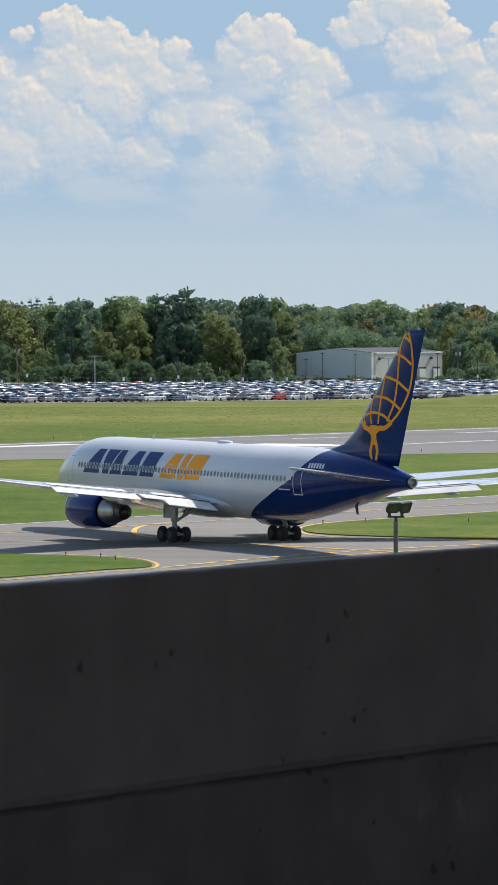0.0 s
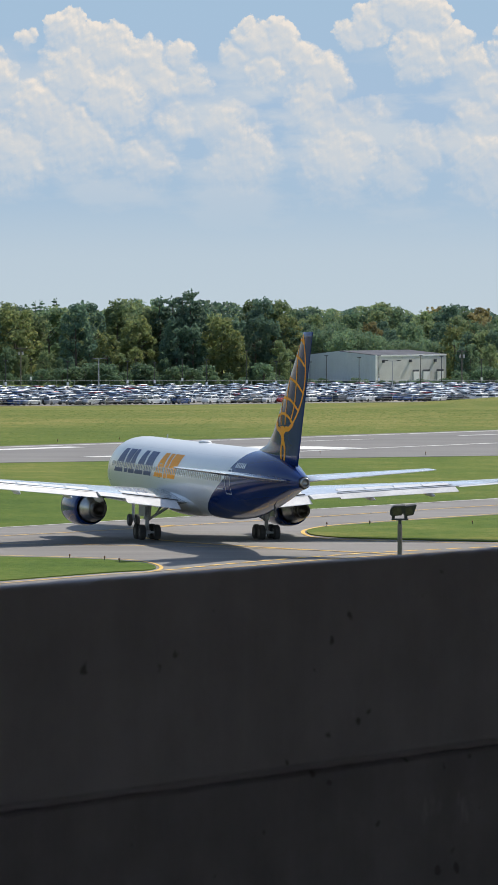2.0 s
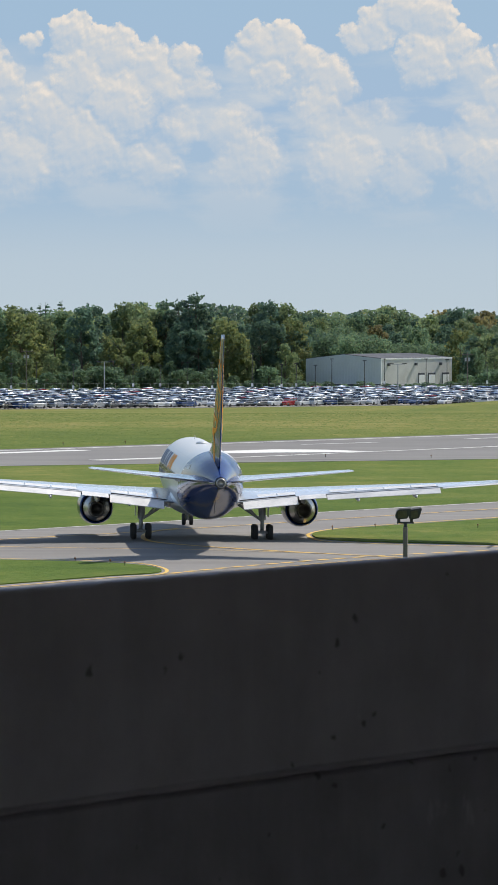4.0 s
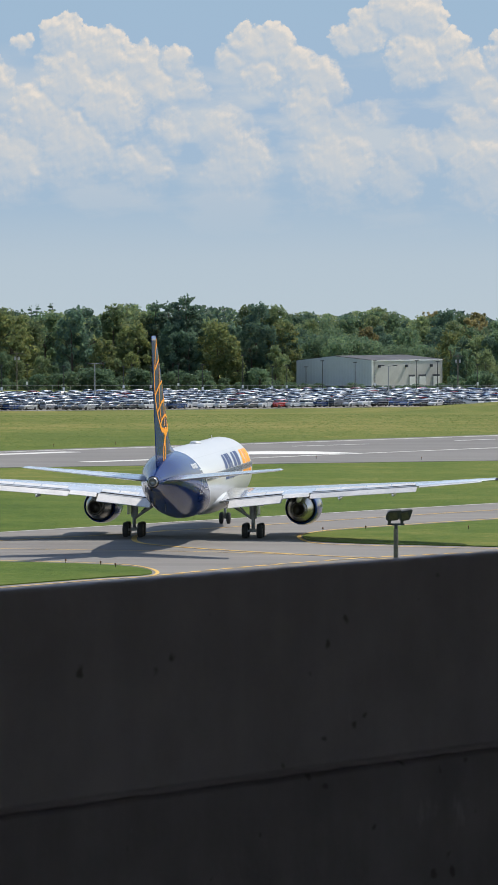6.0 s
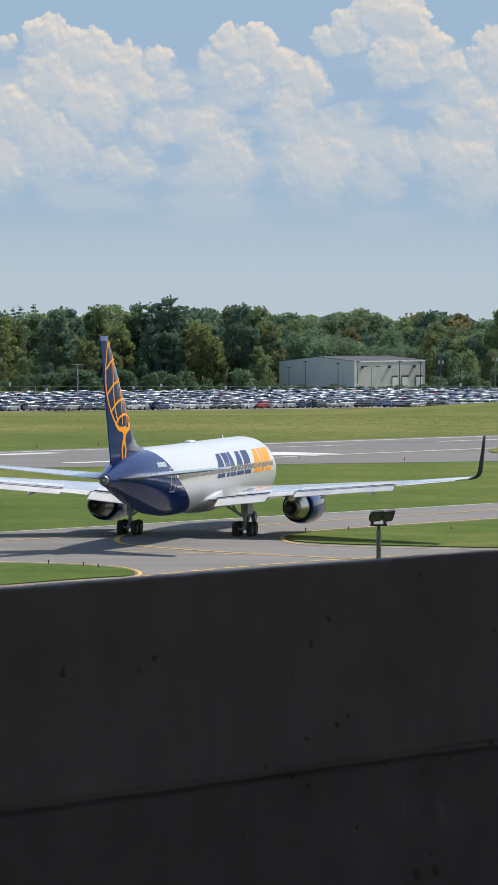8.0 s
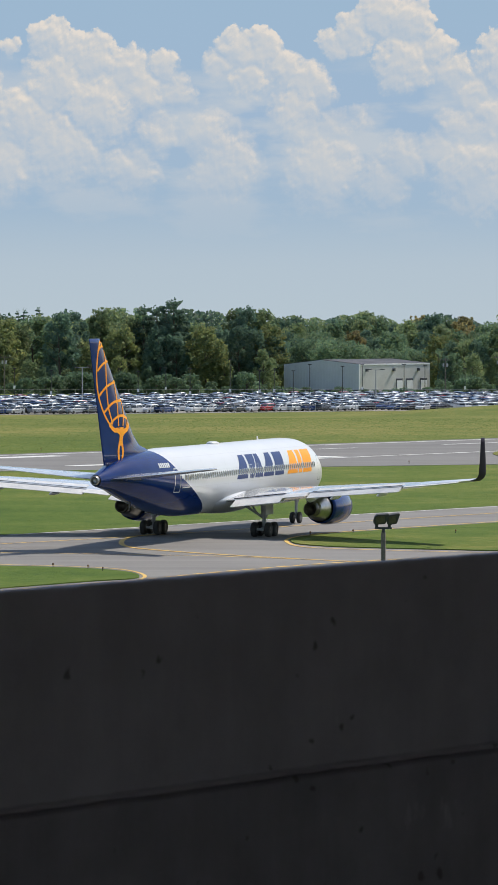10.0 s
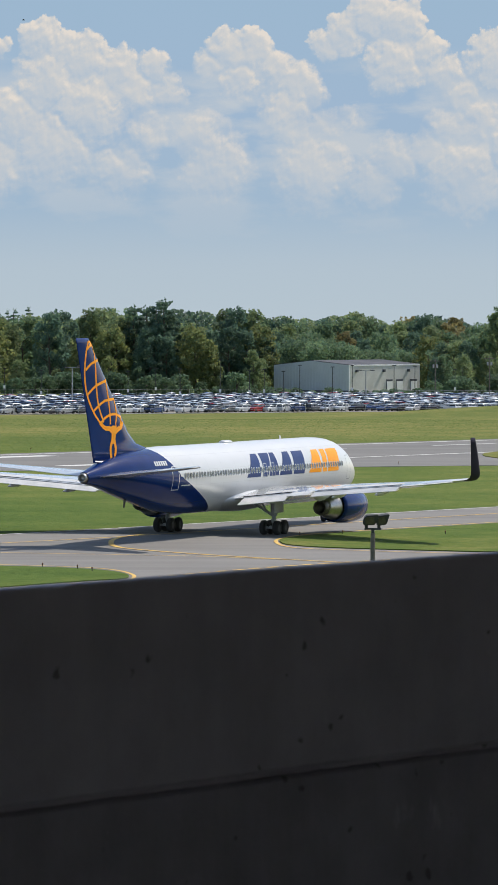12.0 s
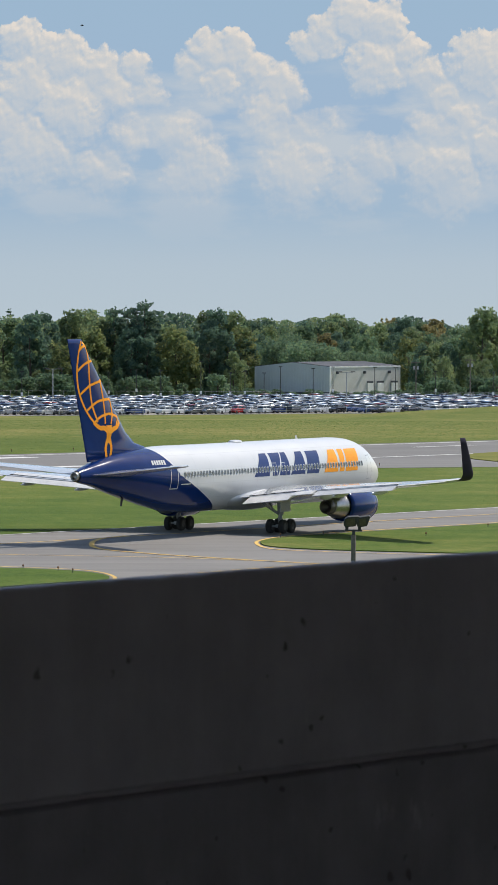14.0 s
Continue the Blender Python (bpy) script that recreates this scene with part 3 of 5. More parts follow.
def wheel(parent, x, y, z, r, w, name="wheel"):
    """A wheel whose axle lies along y: tyre with rounded shoulders, hub inside."""
    ob = new(name)
    ob.parent = parent
    ob.matrix_basis = pose(x, y, z)
    n = 28
    prof = [(-w * .5, r * .52), (-w * .5, r * .84), (-w * .40, r * .95), (-w * .2, r), (w * .2, r), (w * .40, r * .95), (w * .5, r * .84), (w * .5, r * .52)]
    bm = bmesh.new()
    loft(bm, [[(rr * math.cos(2 * math.pi * k / n), yy, rr * math.sin(2 * math.pi * k / n)) for k in range(n)] for yy, rr in prof], cap=False)
    part("tyre", bm, TYRE, ob, "black rubber tyre", True)
    bm = bmesh.new()
    for s in (-1, 1):
        loft(bm, [[(rr * math.cos(2 * math.pi * k / n), s * yy, rr * math.sin(2 * math.pi * k / n)) for k in range(n)] for yy, rr in ((w * .46, r * .53), (w * .36, r * .46), (w * .34, r * .22), (w * .48, r * .18), (w * .5, r * .04))])
    for k in range(8):
        a = 2 * math.pi * k / 8
        for s in (-1, 1):
            tube(bm, (r * .34 * math.cos(a), s * w * .30, r * .34 * math.sin(a)), (r * .34 * math.cos(a), s * w * .39, r * .34 * math.sin(a)), r * .06, n=6)
    part("rim", bm, HUB_DARK, ob, "wheel hub, its shade put into the dark colour")
    return ob


WHEELS = []   # (wheel, radius, lateral place, rest pose)


def airliner():
    plane = thing("airliner", label="white twin-engine airliner with dark blue tail and winglets", category="airplane")
    part("fuselage", loft(bmesh.new(), fuselage_rings(True), cap=False), WHITE, plane, "glossy white fuselage", True)
    tail = part("tail_section", loft(bmesh.new(), fuselage_rings(False), cap=False), BLUE, plane, "glossy navy blue rear fuselage", True)
    part("exhaust", turned(bmesh.new(), (0, 5.25), [(-25.95, .40), (-26.3, .33), (-26.35, .28), (-26.2, .24), (-25.9, .2)], 20), STEEL, plane, "bare metal tail exhaust", True)
    # belly fairing between the wings
    bm = bmesh.new()
    rings = []
    for i in range(15):
        u = i / 14
        x = 10.2 - u * 16.0
        w = math.sin(math.pi * min(1, max(0, u))) ** 0.55 if 0 < u < 1 else 0.02
        rings.append([(x, 2.60 * (0.35 + 0.65 * w) * math.sin(a), 2.9 + 1.22 * w * math.cos(a)) for a in [2 * math.pi * k / 28 for k in range(28)]])
    part("belly_fairing", loft(bm, rings), WHITE, plane, "", True)
    for side in (1, -1):
        # wing with slats, flaps and winglet
        wing = part("wing", mirrored(loft(bmesh.new(), [foil_ring(le, te, th, y, z) for y, le, te, z, th in WING]), side), WING_GREY, plane, "pale grey swept wing", True)
        part("inboard_flap", flap(3.0, 7.1, 0.55, 1.95, 0.24, side), FLAP_WHITE, wing)
        part("flaperon", flap(7.2, 9.2, 0.30, 1.55, 0.10, side), FLAP_WHITE, wing)
        part("outboard_flap", flap(9.3, 17.6, 0.40, 1.35, 0.24, side), FLAP_WHITE, wing)
        part("aileron", flap(17.8, 22.6, 0.12, 0.62, 0.02, side), FLAP_WHITE, wing)
        for y0, y1 in ((2.75, 7.0), (9.4, 17.5)):
            bm = bmesh.new()
            rows = []
            for y in (y0, y1):
                le, te, z, th = wing_at(y)
                up = 0.125 if y0 < 5 else 0.085
                rows.append([(te + 0.74, y, z + up + 0.01), (te + 0.36, y, z + up), (te + 0.36, y, z - 0.02), (te + 0.74, y, z - 0.02)])
            part("flap_slot", mirrored(loft(bm, rows), side), DARK_SLOT, wing)
        for y0, y1 in ((4.2, 5.6), (5.7, 7.0), (9.6, 11.5), (11.6, 13.5), (13.6, 15.5), (15.6, 17.4)):
            bm = bmesh.new()
            rows = []
            for y in (y0, y1):
                le, te, z, th = wing_at(y)
                c = le - te
                rows.append([(te + 0.70, y, z + 0.085), (te + 0.70 + 0.14 * c, y, z + 0.03 * c * 0.8 + 0.10), (te + 0.70 + 0.14 * c, y, z), (te + 0.70, y, z)])
            part("spoiler", mirrored(loft(bm, rows), side), FLAP_WHITE, wing)
        for y in (5.6, 11.6, 15.8):
            le, te, z, th = wing_at(y)
            bm = bmesh.new()
            rings = []
            for u, r in ((0, .03), (.12, .16), (.4, .24), (.75, .17), (1, .03)):
                x = te + 1.9 - 3.3 * u
                rings.append([(x, y + r * 0.75 * math.cos(a), z - 0.32 - 0.25 * u + r * math.sin(a)) for a in [2 * math.pi * k / 12 for k in range(12)]])
            part("flap_track_fairing", mirrored(loft(bm, rings), side), WHITE, wing, "", True)
        bm = bmesh.new()
        rings = []
        for u in range(11):
            s = u / 10
            a = min(1.0, s / 0.4) * radians(80)
            rr = 1.0
            y = 23.6 + rr * math.sin(a) + max(0, s - 0.4) / 0.6 * 0.75
            z = 4.95 + rr * (1 - math.cos(a)) + max(0, s - 0.4) / 0.6 * 2.55
            back = s ** 1.25
            le = -5.5 - 4.55 * back
            te = -7.75 - 3.25 * back
            ny, nz = -math.sin(a), math.cos(a)
            ring = []
            for x, yy, t in foil_ring(le, te, 0.08, 0.0, 0.0):
                ring.append((x, y + ny * t, z + nz * t))
            rings.append(ring)
        part("winglet", mirrored(loft(bm, rings), side), WINGLET, plane, "dark blended winglet", True)
        # engine
        ax = (side * 7.92, 2.15)
        eng = part("engine", turned(bmesh.new(), ax, [(8.80, 1.06), (8.95, 1.14), (8.90, 1.22), (8.55, 1.31), (7.65, 1.40), (6.45, 1.42), (5.35, 1.37), (4.55, 1.27), (4.00, 1.17), (4.02, 1.12), (4.65, 1.14)], 36), BLUE, plane, "navy blue engine cowling", True)
        part("intake_lip", turned(bmesh.new(), ax, [(8.55, 1.325), (8.90, 1.235), (9.00, 1.15), (8.85, 1.05), (8.25, 1.0)], 36), STEEL, eng, "polished metal intake lip", True)
        part("fan_duct", turned(bmesh.new(), ax, [(8.45, 0.98), (8.25, 0.99), (4.45, 1.05), (4.40, 0.95)], 28), DARK, eng, "", True)
        part("core_cowl", turned(bmesh.new(), ax, [(5.25, 1.10), (4.25, 1.08), (3.65, 1.00), (2.95, 0.86), (2.35, 0.72), (2.15, 0.66), (2.17, 0.62)], 32), STEEL, eng, "bare metal core cowling", True)
        part("exhaust_plug", turned(bmesh.new(), ax, [(2.55, 0.55), (2.19, 0.63), (1.80, 0.60), (1.50, 0.55), (1.45, 0.50), (1.75, 0.36), (1.95, 0.1)], 28), BURNT, eng, "dark burnt exhaust nozzle", True)
        bm = bmesh.new()
        loft(bm, [[(x, side * 7.92 + w * math.cos(a), z + hh * math.sin(a)) for a in [2 * math.pi * k / 12 for k in range(12)]]
                  for x, w, z, hh in ((7.65, .05, 3.5, .06), (6.65, .22, 3.45, .30), (4.85, .26, 3.3, .5), (3.25, .24, 3.05, .5), (1.65, .18, 2.95, .32), (0.45, .04, 2.95, .08))])
        part("pylon", bm, WHITE, eng, "white engine pylon", True)
        # tailplane
        part("tailplane", mirrored(loft(bmesh.new(), [foil_ring(-19.0, -24.6, .09, 0.7, 5.30), foil_ring(-19.9, -24.9, .09, 1.9, 5.42), foil_ring(-22.6, -25.9, .09, 5.6, 5.83), foil_ring(-25.0, -26.95, .085, 9.15, 6.22), foil_ring(-25.6, -26.9, .05, 9.35, 6.24)]), side), WING_GREY, plane, "grey swept tailplane", True)
        # main gear
        gear = new("main_gear")
        gear.parent = plane
        gear.matrix_basis = pose(0, side * 4.62, 0)
        bm = bmesh.new()
        tube(bm, (0, 0, 0.62), (0, 0, 1.6), 0.15)
        tube(bm, (0, 0, 1.5), (0.05, -side * 0.05, 3.2), 0.27, 0.30)
        part("strut", bm, GEAR_GREY, gear, "grey oleo strut")
        bm = bmesh.new()
        tube(bm, (-0.75, 0, 0.60), (0.75, 0, 0.60), 0.14)
        for x in (-0.71, 0.71):
            tube(bm, (x, -0.62, 0.58), (x, 0.62, 0.58), 0.085)
        part("bogie_beam", bm, GEAR_GREY, gear)
        bm = bmesh.new()
        tube(bm, (0.02, -side * 0.1, 1.5), (-0.5, -side * 2.1, 2.85), 0.11)
        tube(bm, (-0.25, -side * 0.6, 1.95), (0.5, -side * 1.5, 2.9), 0.07)
        part("side_brace", bm, GEAR_GREY, gear)
        bm = bmesh.new()
        tube(bm, (-0.18, 0, 1.55), (-0.42, 0, 1.15), 0.06)
        tube(bm, (-0.42, 0, 1.15), (-0.15, 0, 0.75), 0.06)
        part("torque_link", bm, GEAR_GREY, gear)
        part("gear_door", boxed(-0.9, 0.9, side * 0.42 - 0.03, side * 0.42 + 0.03, 1.75, 2.95, bevel=0.02), WHITE, gear, "white gear door")
        for x in (-0.71, 0.71):
            for y in (-0.57, 0.57):
                w = wheel(plane, x, side * 4.62 + y, 0.58, 0.58, 0.42)
                WHEELS.append((w, 0.58, side * 4.62 + y, (x, side * 4.62 + y, 0.58)))
        # paint and details on this side
        blue = [((-0.6, 2.2), (1.3, 2.5)), ((2.75, 3.75), (2.95, 4.95)), ((4.0, 6.0), (5.15, 6.05)), ((6.1, 8.8), (7.9, 9.1)), ((9.1, 11.4), (9.8, 12.1))]
        gold = [((12.4, 15.1), (14.1, 15.4)), ((15.4, 16.3), (15.9, 16.9)), ((16.55, 18.9), (17.2, 19.7))]
        for mat, word, blocks in ((LIVERY_BLUE, "blue livery block", blue), (ORANGE, "orange livery block", gold)):
            for low, high in blocks:
                if side > 0:
                    low, high = ([18.52 - 0.965 * v for v in q] for q in (low, high))
                part("lettering_block", livery_block(low, high, 4.50, 6.33, side), mat, plane, word)
        for i in range(6):
            x = -17.0 + i * 0.34
            part("registration_bar", livery_block((x, x + 0.24), (x + 0.06, x + 0.30), 5.9, 6.25, side), WHITE, plane)
        part("notice_bar", livery_block((-13.1, -11.6), (-13.1, -11.6), 4.26, 4.34, side), WHITE, plane)
        part("flag_mark", livery_block((-13.25, -12.85), (-13.25, -12.85), 5.0, 5.2, side), WHITE, plane, "small pale flag")
        part("rear_door", outline(-14.6, -13.5, 3.95, 5.8, 0.07, side), WHITE, plane, "white outlined rear door")
        part("front_door", outline(21.2, 22.3, 3.7, 5.7, 0.05, side), WING_GREY, plane, "outlined forward door")
        for x in (3.0, 4.6):
            part("overwing_exit", outline(x, x + 0.62, 4.45, 5.55, 0.05, side), WING_GREY, plane)
        # cabin windows
        base = rim = None
        x = -12.4
        while x < 20.2:
            p = hull(x, 5.05, side, 0.012)
            if base is None:
                bm = bmesh.new()
                pts = []
                for k in range(12):
                    a = 2 * math.pi * k / 12
                    c, s = math.cos(a), math.sin(a)
                    pts.append((0.125 * math.copysign(abs(c) ** 0.7, c), 0.19 * math.copysign(abs(s) ** 0.7, s)))
                loft(bm, [[(u, -0.03, v) for u, v in pts], [(u, 0.012, v) for u, v in pts]])
                base = part("cabin_window", bm, GLASS, plane)
                wob = base
            else:
                wob = new("cabin_window", base.data)
                wob.parent = plane
            zc, hw, hh = section(x)
            tilt = math.degrees(math.atan2((5.05 - zc) / hh ** 2, p.y * side / hw ** 2))
            wob.matrix_basis = pose(p.x, p.y, p.z, tilt * side, 0, 0)
            if rim is None:
                bm = bmesh.new()
                loft(bm, [[(u * k, d, v * k) for u, v in pts] for k, d in ((1.0, 0.006), (1.32, 0.006), (1.32, -0.02), (1.0, -0.02))], cap=False)
                rim = part("window_surround", bm, WING_GREY, plane)
                rob = rim
            else:
                rob = new("window_surround", rim.data)
                rob.parent = plane
            rob.matrix_basis = wob.matrix_basis
            x += 0.513
    # fin and rudder
    rings = []
    for z in (6.3, 7.15, 7.35, 7.62, 8.0, 8.55, 10.5, 13.0, 15.4, 15.74):
        le, te = fin_edges(max(z, 7.15))
        te = fin_edges(z)[1]
        rings.append(foil_ring(le, te, 0.075 + 0.02 * min(1.0, max(0.0, (z - 8.0) / 0.55)), None, z))
    fin = part("fin", loft(bmesh.new(), rings), BLUE, plane, "navy blue tail fin", True)
    for side in (1, -1):
        for pts in (((80, 40), (68, 92), (64, 180), (76, 265), (105, 340), (140, 394)), ((86, 42), (106, 72), (113, 140), (118, 230), (130, 318), (156, 392)), ((166, 206), (178, 290), (186, 365), (188, 402)),
                    ((213, 292), (220, 355), (214, 404)), ((246, 370), (246, 388), (238, 408)), ((67, 84), (82, 66), (98, 58)), ((68, 166), (95, 138), (130, 124)), ((79, 272), (120, 232), (174, 212)),
                    ((106, 345), (155, 302), (216, 293)), ((143, 393), (170, 368), (208, 358), (246, 372))):
            part("emblem_line", fin_ribbon([emblem_xz(*q) for q in pts], 0.21, 0.19, side), ORANGE, fin, "orange globe line")
        for pts, w0, w1 in ((((138, 393), (163, 417), (184, 420), (198, 432)), .30, .42), (((257, 394), (242, 417), (226, 424), (214, 436)), .30, .42), (((206, 408), (206, 440), (206, 486)), .88, .60),
                            (((201, 470), (193, 510), (199, 556)), .36, .28), (((211, 470), (218, 510), (212, 553)), .36, .28)):
            part("emblem_line", fin_ribbon([emblem_xz(*q) for q in pts], w0, w1, side), ORANGE, fin, "orange emblem shape")
    # nose gear
    gear = new("nose_gear")
    gear.parent = plane
    gear.matrix_basis = pose(22.6, 0, 0)
    bm = bmesh.new()
    tube(bm, (0, 0, 0.5), (0.1, 0, 2.6), 0.11, 0.15)
    tube(bm, (0, -0.4, 0.47), (0, 0.4, 0.47), 0.07)
    tube(bm, (0.05, 0, 1.3), (1.2, 0, 2.4), 0.06)
    part("strut", bm, GEAR_GREY, gear)
    for y in (-0.3, 0.3):
        w = wheel(plane, 22.6, y, 0.47, 0.47, 0.30)
        WHEELS.append((w, 0.47, y, (22.6, y, 0.47)))
    # aerials
    bm = bmesh.new()
    loft(bm, [foil_ring(12.55, 12.05, .1, None, 7.15), foil_ring(12.25, 12.0, .1, None, 7.55)])
    part("blade_aerial", bm, WHITE, plane)
    bm = bmesh.new()
    loft(bm, [[(0.9 + 0.9 * s * math.cos(a), 0.45 * s * math.sin(a), z) for a in [2 * math.pi * k / 20 for k in range(20)]] for s, z in ((1, 7.15), (1, 7.28), (.9, 7.36), (.5, 7.42))])
    part("dome_aerial", bm, WHITE, plane, "", True)
    bm = bmesh.new()
    loft(bm, [foil_ring(-18.3, -18.75, .12, None, 3.35), foil_ring(-18.6, -18.85, .12, None, 2.75)])
    part("drain_mast", bm, DARK, plane)
    return plane


# ---------------------------------------------------------------- floodlight, edge markers
def floodlight():
    d = 150.0
    lamp = thing("floodlight_mast", (701.5 - 441) / LENS * d, d, 0, label="grey mast with twin dark floodlights on a crossbar", category="floodlight")
    u = d / LENS
    top = EYE_Z - (917 - 520) * u
    bm = bmesh.new()
    tube(bm, (0, 0, 0), (0, 0, top - 0.12), 0.085, 0.075, 8)
    part("mast", bm, WOOD_POLE, lamp, "grey weathered mast")
    bm = bmesh.new()
    tube(bm, (0, 0, top - 0.14), (0, 0, top + 0.03), 0.055, 0.05)
    box(bm, -0.27, 0.27, -0.04, 0.04, top - 0.01, top + 0.05, 0.008)
    for x in (-0.21, 0.19):
        box(bm, x - 0.05, x + 0.05, -0.03, 0.03, top + 0.05, top + 0.17, 0.008)
    part("crossbar", bm, DARK, lamp, "dark steel crossbar")
    for x, w, tilt in ((-0.10, 0.40, -4), (0.28, 0.34, -9)):
        bm = bmesh.new()
        ring = lambda y, s: [(x0 * s, y, z0 * s) for x0, z0 in ((-w / 2 + 0.02, -0.15), (w / 2 - 0.07, -0.15), (w / 2 - 0.03, -0.11), (w / 2 + 0.09, 0.14), (w / 2 + 0.06, 0.17), (-w / 2 + 0.12, 0.17), (-w / 2 + 0.03, 0.11), (-w / 2 - 0.02, 0.0), (-w / 2 - 0.02, -0.10))]
        loft(bm, [ring(-0.16, 1.0), ring(-0.13, 1.03), ring(0.02, 0.95), ring(0.15, 0.55)])
        head = part("lamp_head", bm, DARK, lamp, "dark floodlight housing")
        head.matrix_basis = pose(x, 0, top + 0.33, 16, tilt, 0)
        bm = boxed(-w / 2 + 0.06, w / 2 - 0.06, -0.172, -0.162, -0.11, 0.12)
        part("lens", bm, BURNT, head, "dull dark lamp glass")


def edge_markers():
    base = None
    spots = [(116, 987), (178, 991), (204, 995), (572, 930), (648, 927), (690, 918), (747, 802), (205, 776), (95, 779), (830, 927), (560, 800), (-60, 982), (940, 911)]
    for v in spots:
        x, y = at_view(*v)
        if base is None:
            base = thing("edge_marker", x, y, 0, label="small taxiway edge light on a stake", category="edge light", group="taxiway edge lights")
            bm = bmesh.new()
            tube(bm, (0, 0, 0), (0, 0, 0.26), 0.025, n=6)
            part("stake", bm, DARK, base)
            bm = bmesh.new()
            loft(bm, [[(r * math.cos(a), r * math.sin(a), z) for a in [2 * math.pi * k / 8 for k in range(8)]] for r, z in ((.05, .25), (.065, .29), (.06, .35), (.02, .39))])
            part("lens", bm, surface("marker_lens", (0.16, 0.07, 0.03), (0.25, 0.1, 0.04), 3.0, 0.4), base)
        else:
            copy_thing(base, pose(x, y, 0.03))


# ---------------------------------------------------------------- parked cars
def car_body(bm, shape):
    """A car's lower body, crowned across its width; x forward."""
    low = {"sedan": [(-2.25, .50), (-2.32, .75), (-2.2, .98), (-1.45, 1.04), (1.0, 1.0), (1.75, .92), (2.2, .76), (2.33, .58), (2.25, .36)],
           "suv": [(-2.2, .55), (-2.3, .9), (-2.22, 1.08), (-1.3, 1.12), (1.1, 1.12), (1.75, 1.05), (2.15, .92), (2.28, .7), (2.2, .42)],
           "pickup": [(-2.75, .6), (-2.8, .95), (-2.75, 1.14), (-1.0, 1.14), (1.5, 1.16), (2.2, 1.1), (2.5, .98), (2.62, .75), (2.55, .45)]}[shape]
    rings = []
    for y, k, end in ((-0.93, .93, .95), (-0.88, 1.0, .985), (-0.45, 1.05, 1.0), (0.45, 1.05, 1.0), (0.88, 1.0, .985), (0.93, .93, .95)):
        rings.append([(x * end, y, 0.3 + (z - 0.3) * k) for x, z in low] + [(2.1, y, .28), (-2.1, y, .28)])
    return loft(bm, rings)


def cabin(bm, shape, roof):
    """The glasshouse of a car, or its domed roof with the pillars."""
    c = {"sedan": [(-1.75, 1.0), (-0.95, 1.42), (-0.3, 1.46), (0.35, 1.42), (1.15, .98)], "suv": [(-2.15, 1.08), (-1.8, 1.66), (-0.8, 1.72), (0.3, 1.68), (1.15, 1.08)],
         "pickup": [(-1.0, 1.12), (-0.85, 1.72), (-0.1, 1.78), (0.6, 1.74), (1.45, 1.12)]}[shape]
    if not roof:
        return loft(bm, [[(x, s * (0.84 if z < 1.2 else 0.66), z) for x, z in c] for s in (-1, 1)])
    top = [(x, z) for x, z in c if z > 1.2]
    top = [(top[0][0] - 0.12, top[0][1] - 0.03)] + top + [(top[-1][0] + 0.12, top[-1][1] - 0.04)]
    loft(bm, [[(x, y, z + up) for x, z in top] + [(x, y, z - 0.05) for x, z in top[::-1]] for y, up in ((-0.71, -0.03), (-0.62, 0.05), (-0.25, 0.09), (0.25, 0.09), (0.62, 0.05), (0.71, -0.03))])
    for s in (-1, 1):
        for (x0, z0), (x1, z1) in ((c[0], c[1]), (c[4], c[3]), ((c[2][0] - 0.05, 1.05), (c[2][0] - 0.05, c[2][1]))):
            tube(bm, (x0, s * 0.87, z0), (x1, s * 0.69, z1), 0.06, 0.05, 4)
    return bm


CAR_KINDS = ("sedan", "suv", "pickup")
CAR_WORDS = ("white", "silver", "grey", "black", "red", "blue")


def car_base(shape, c):
    car = thing("car" if shape != "pickup" else "pickup_truck", label="%s %s parked in an outdoor lot" % (CAR_WORDS[c], {"sedan": "saloon car", "suv": "sport utility car", "pickup": "pickup truck"}[shape]), category="car", group="cars in the lot")
    part("body", car_body(bmesh.new(), shape), CAR_PAINT[c], car)
    part("glasshouse", cabin(bmesh.new(), shape, False), GLASS, car, "dark glass")
    part("roof", cabin(bmesh.new(), shape, True), CAR_PAINT[c], car)
    ax = {"sedan": (-1.35, 1.4), "suv": (-1.35, 1.4), "pickup": (-1.65, 1.7)}[shape]
    for x in ax:
        for s in (-1, 1):
            bm = bmesh.new()
            tube(bm, (x, s * 0.72, 0.34), (x, s * 0.95, 0.34), 0.34, n=12)
            part("wheel", bm, TYRE, car)
    return car


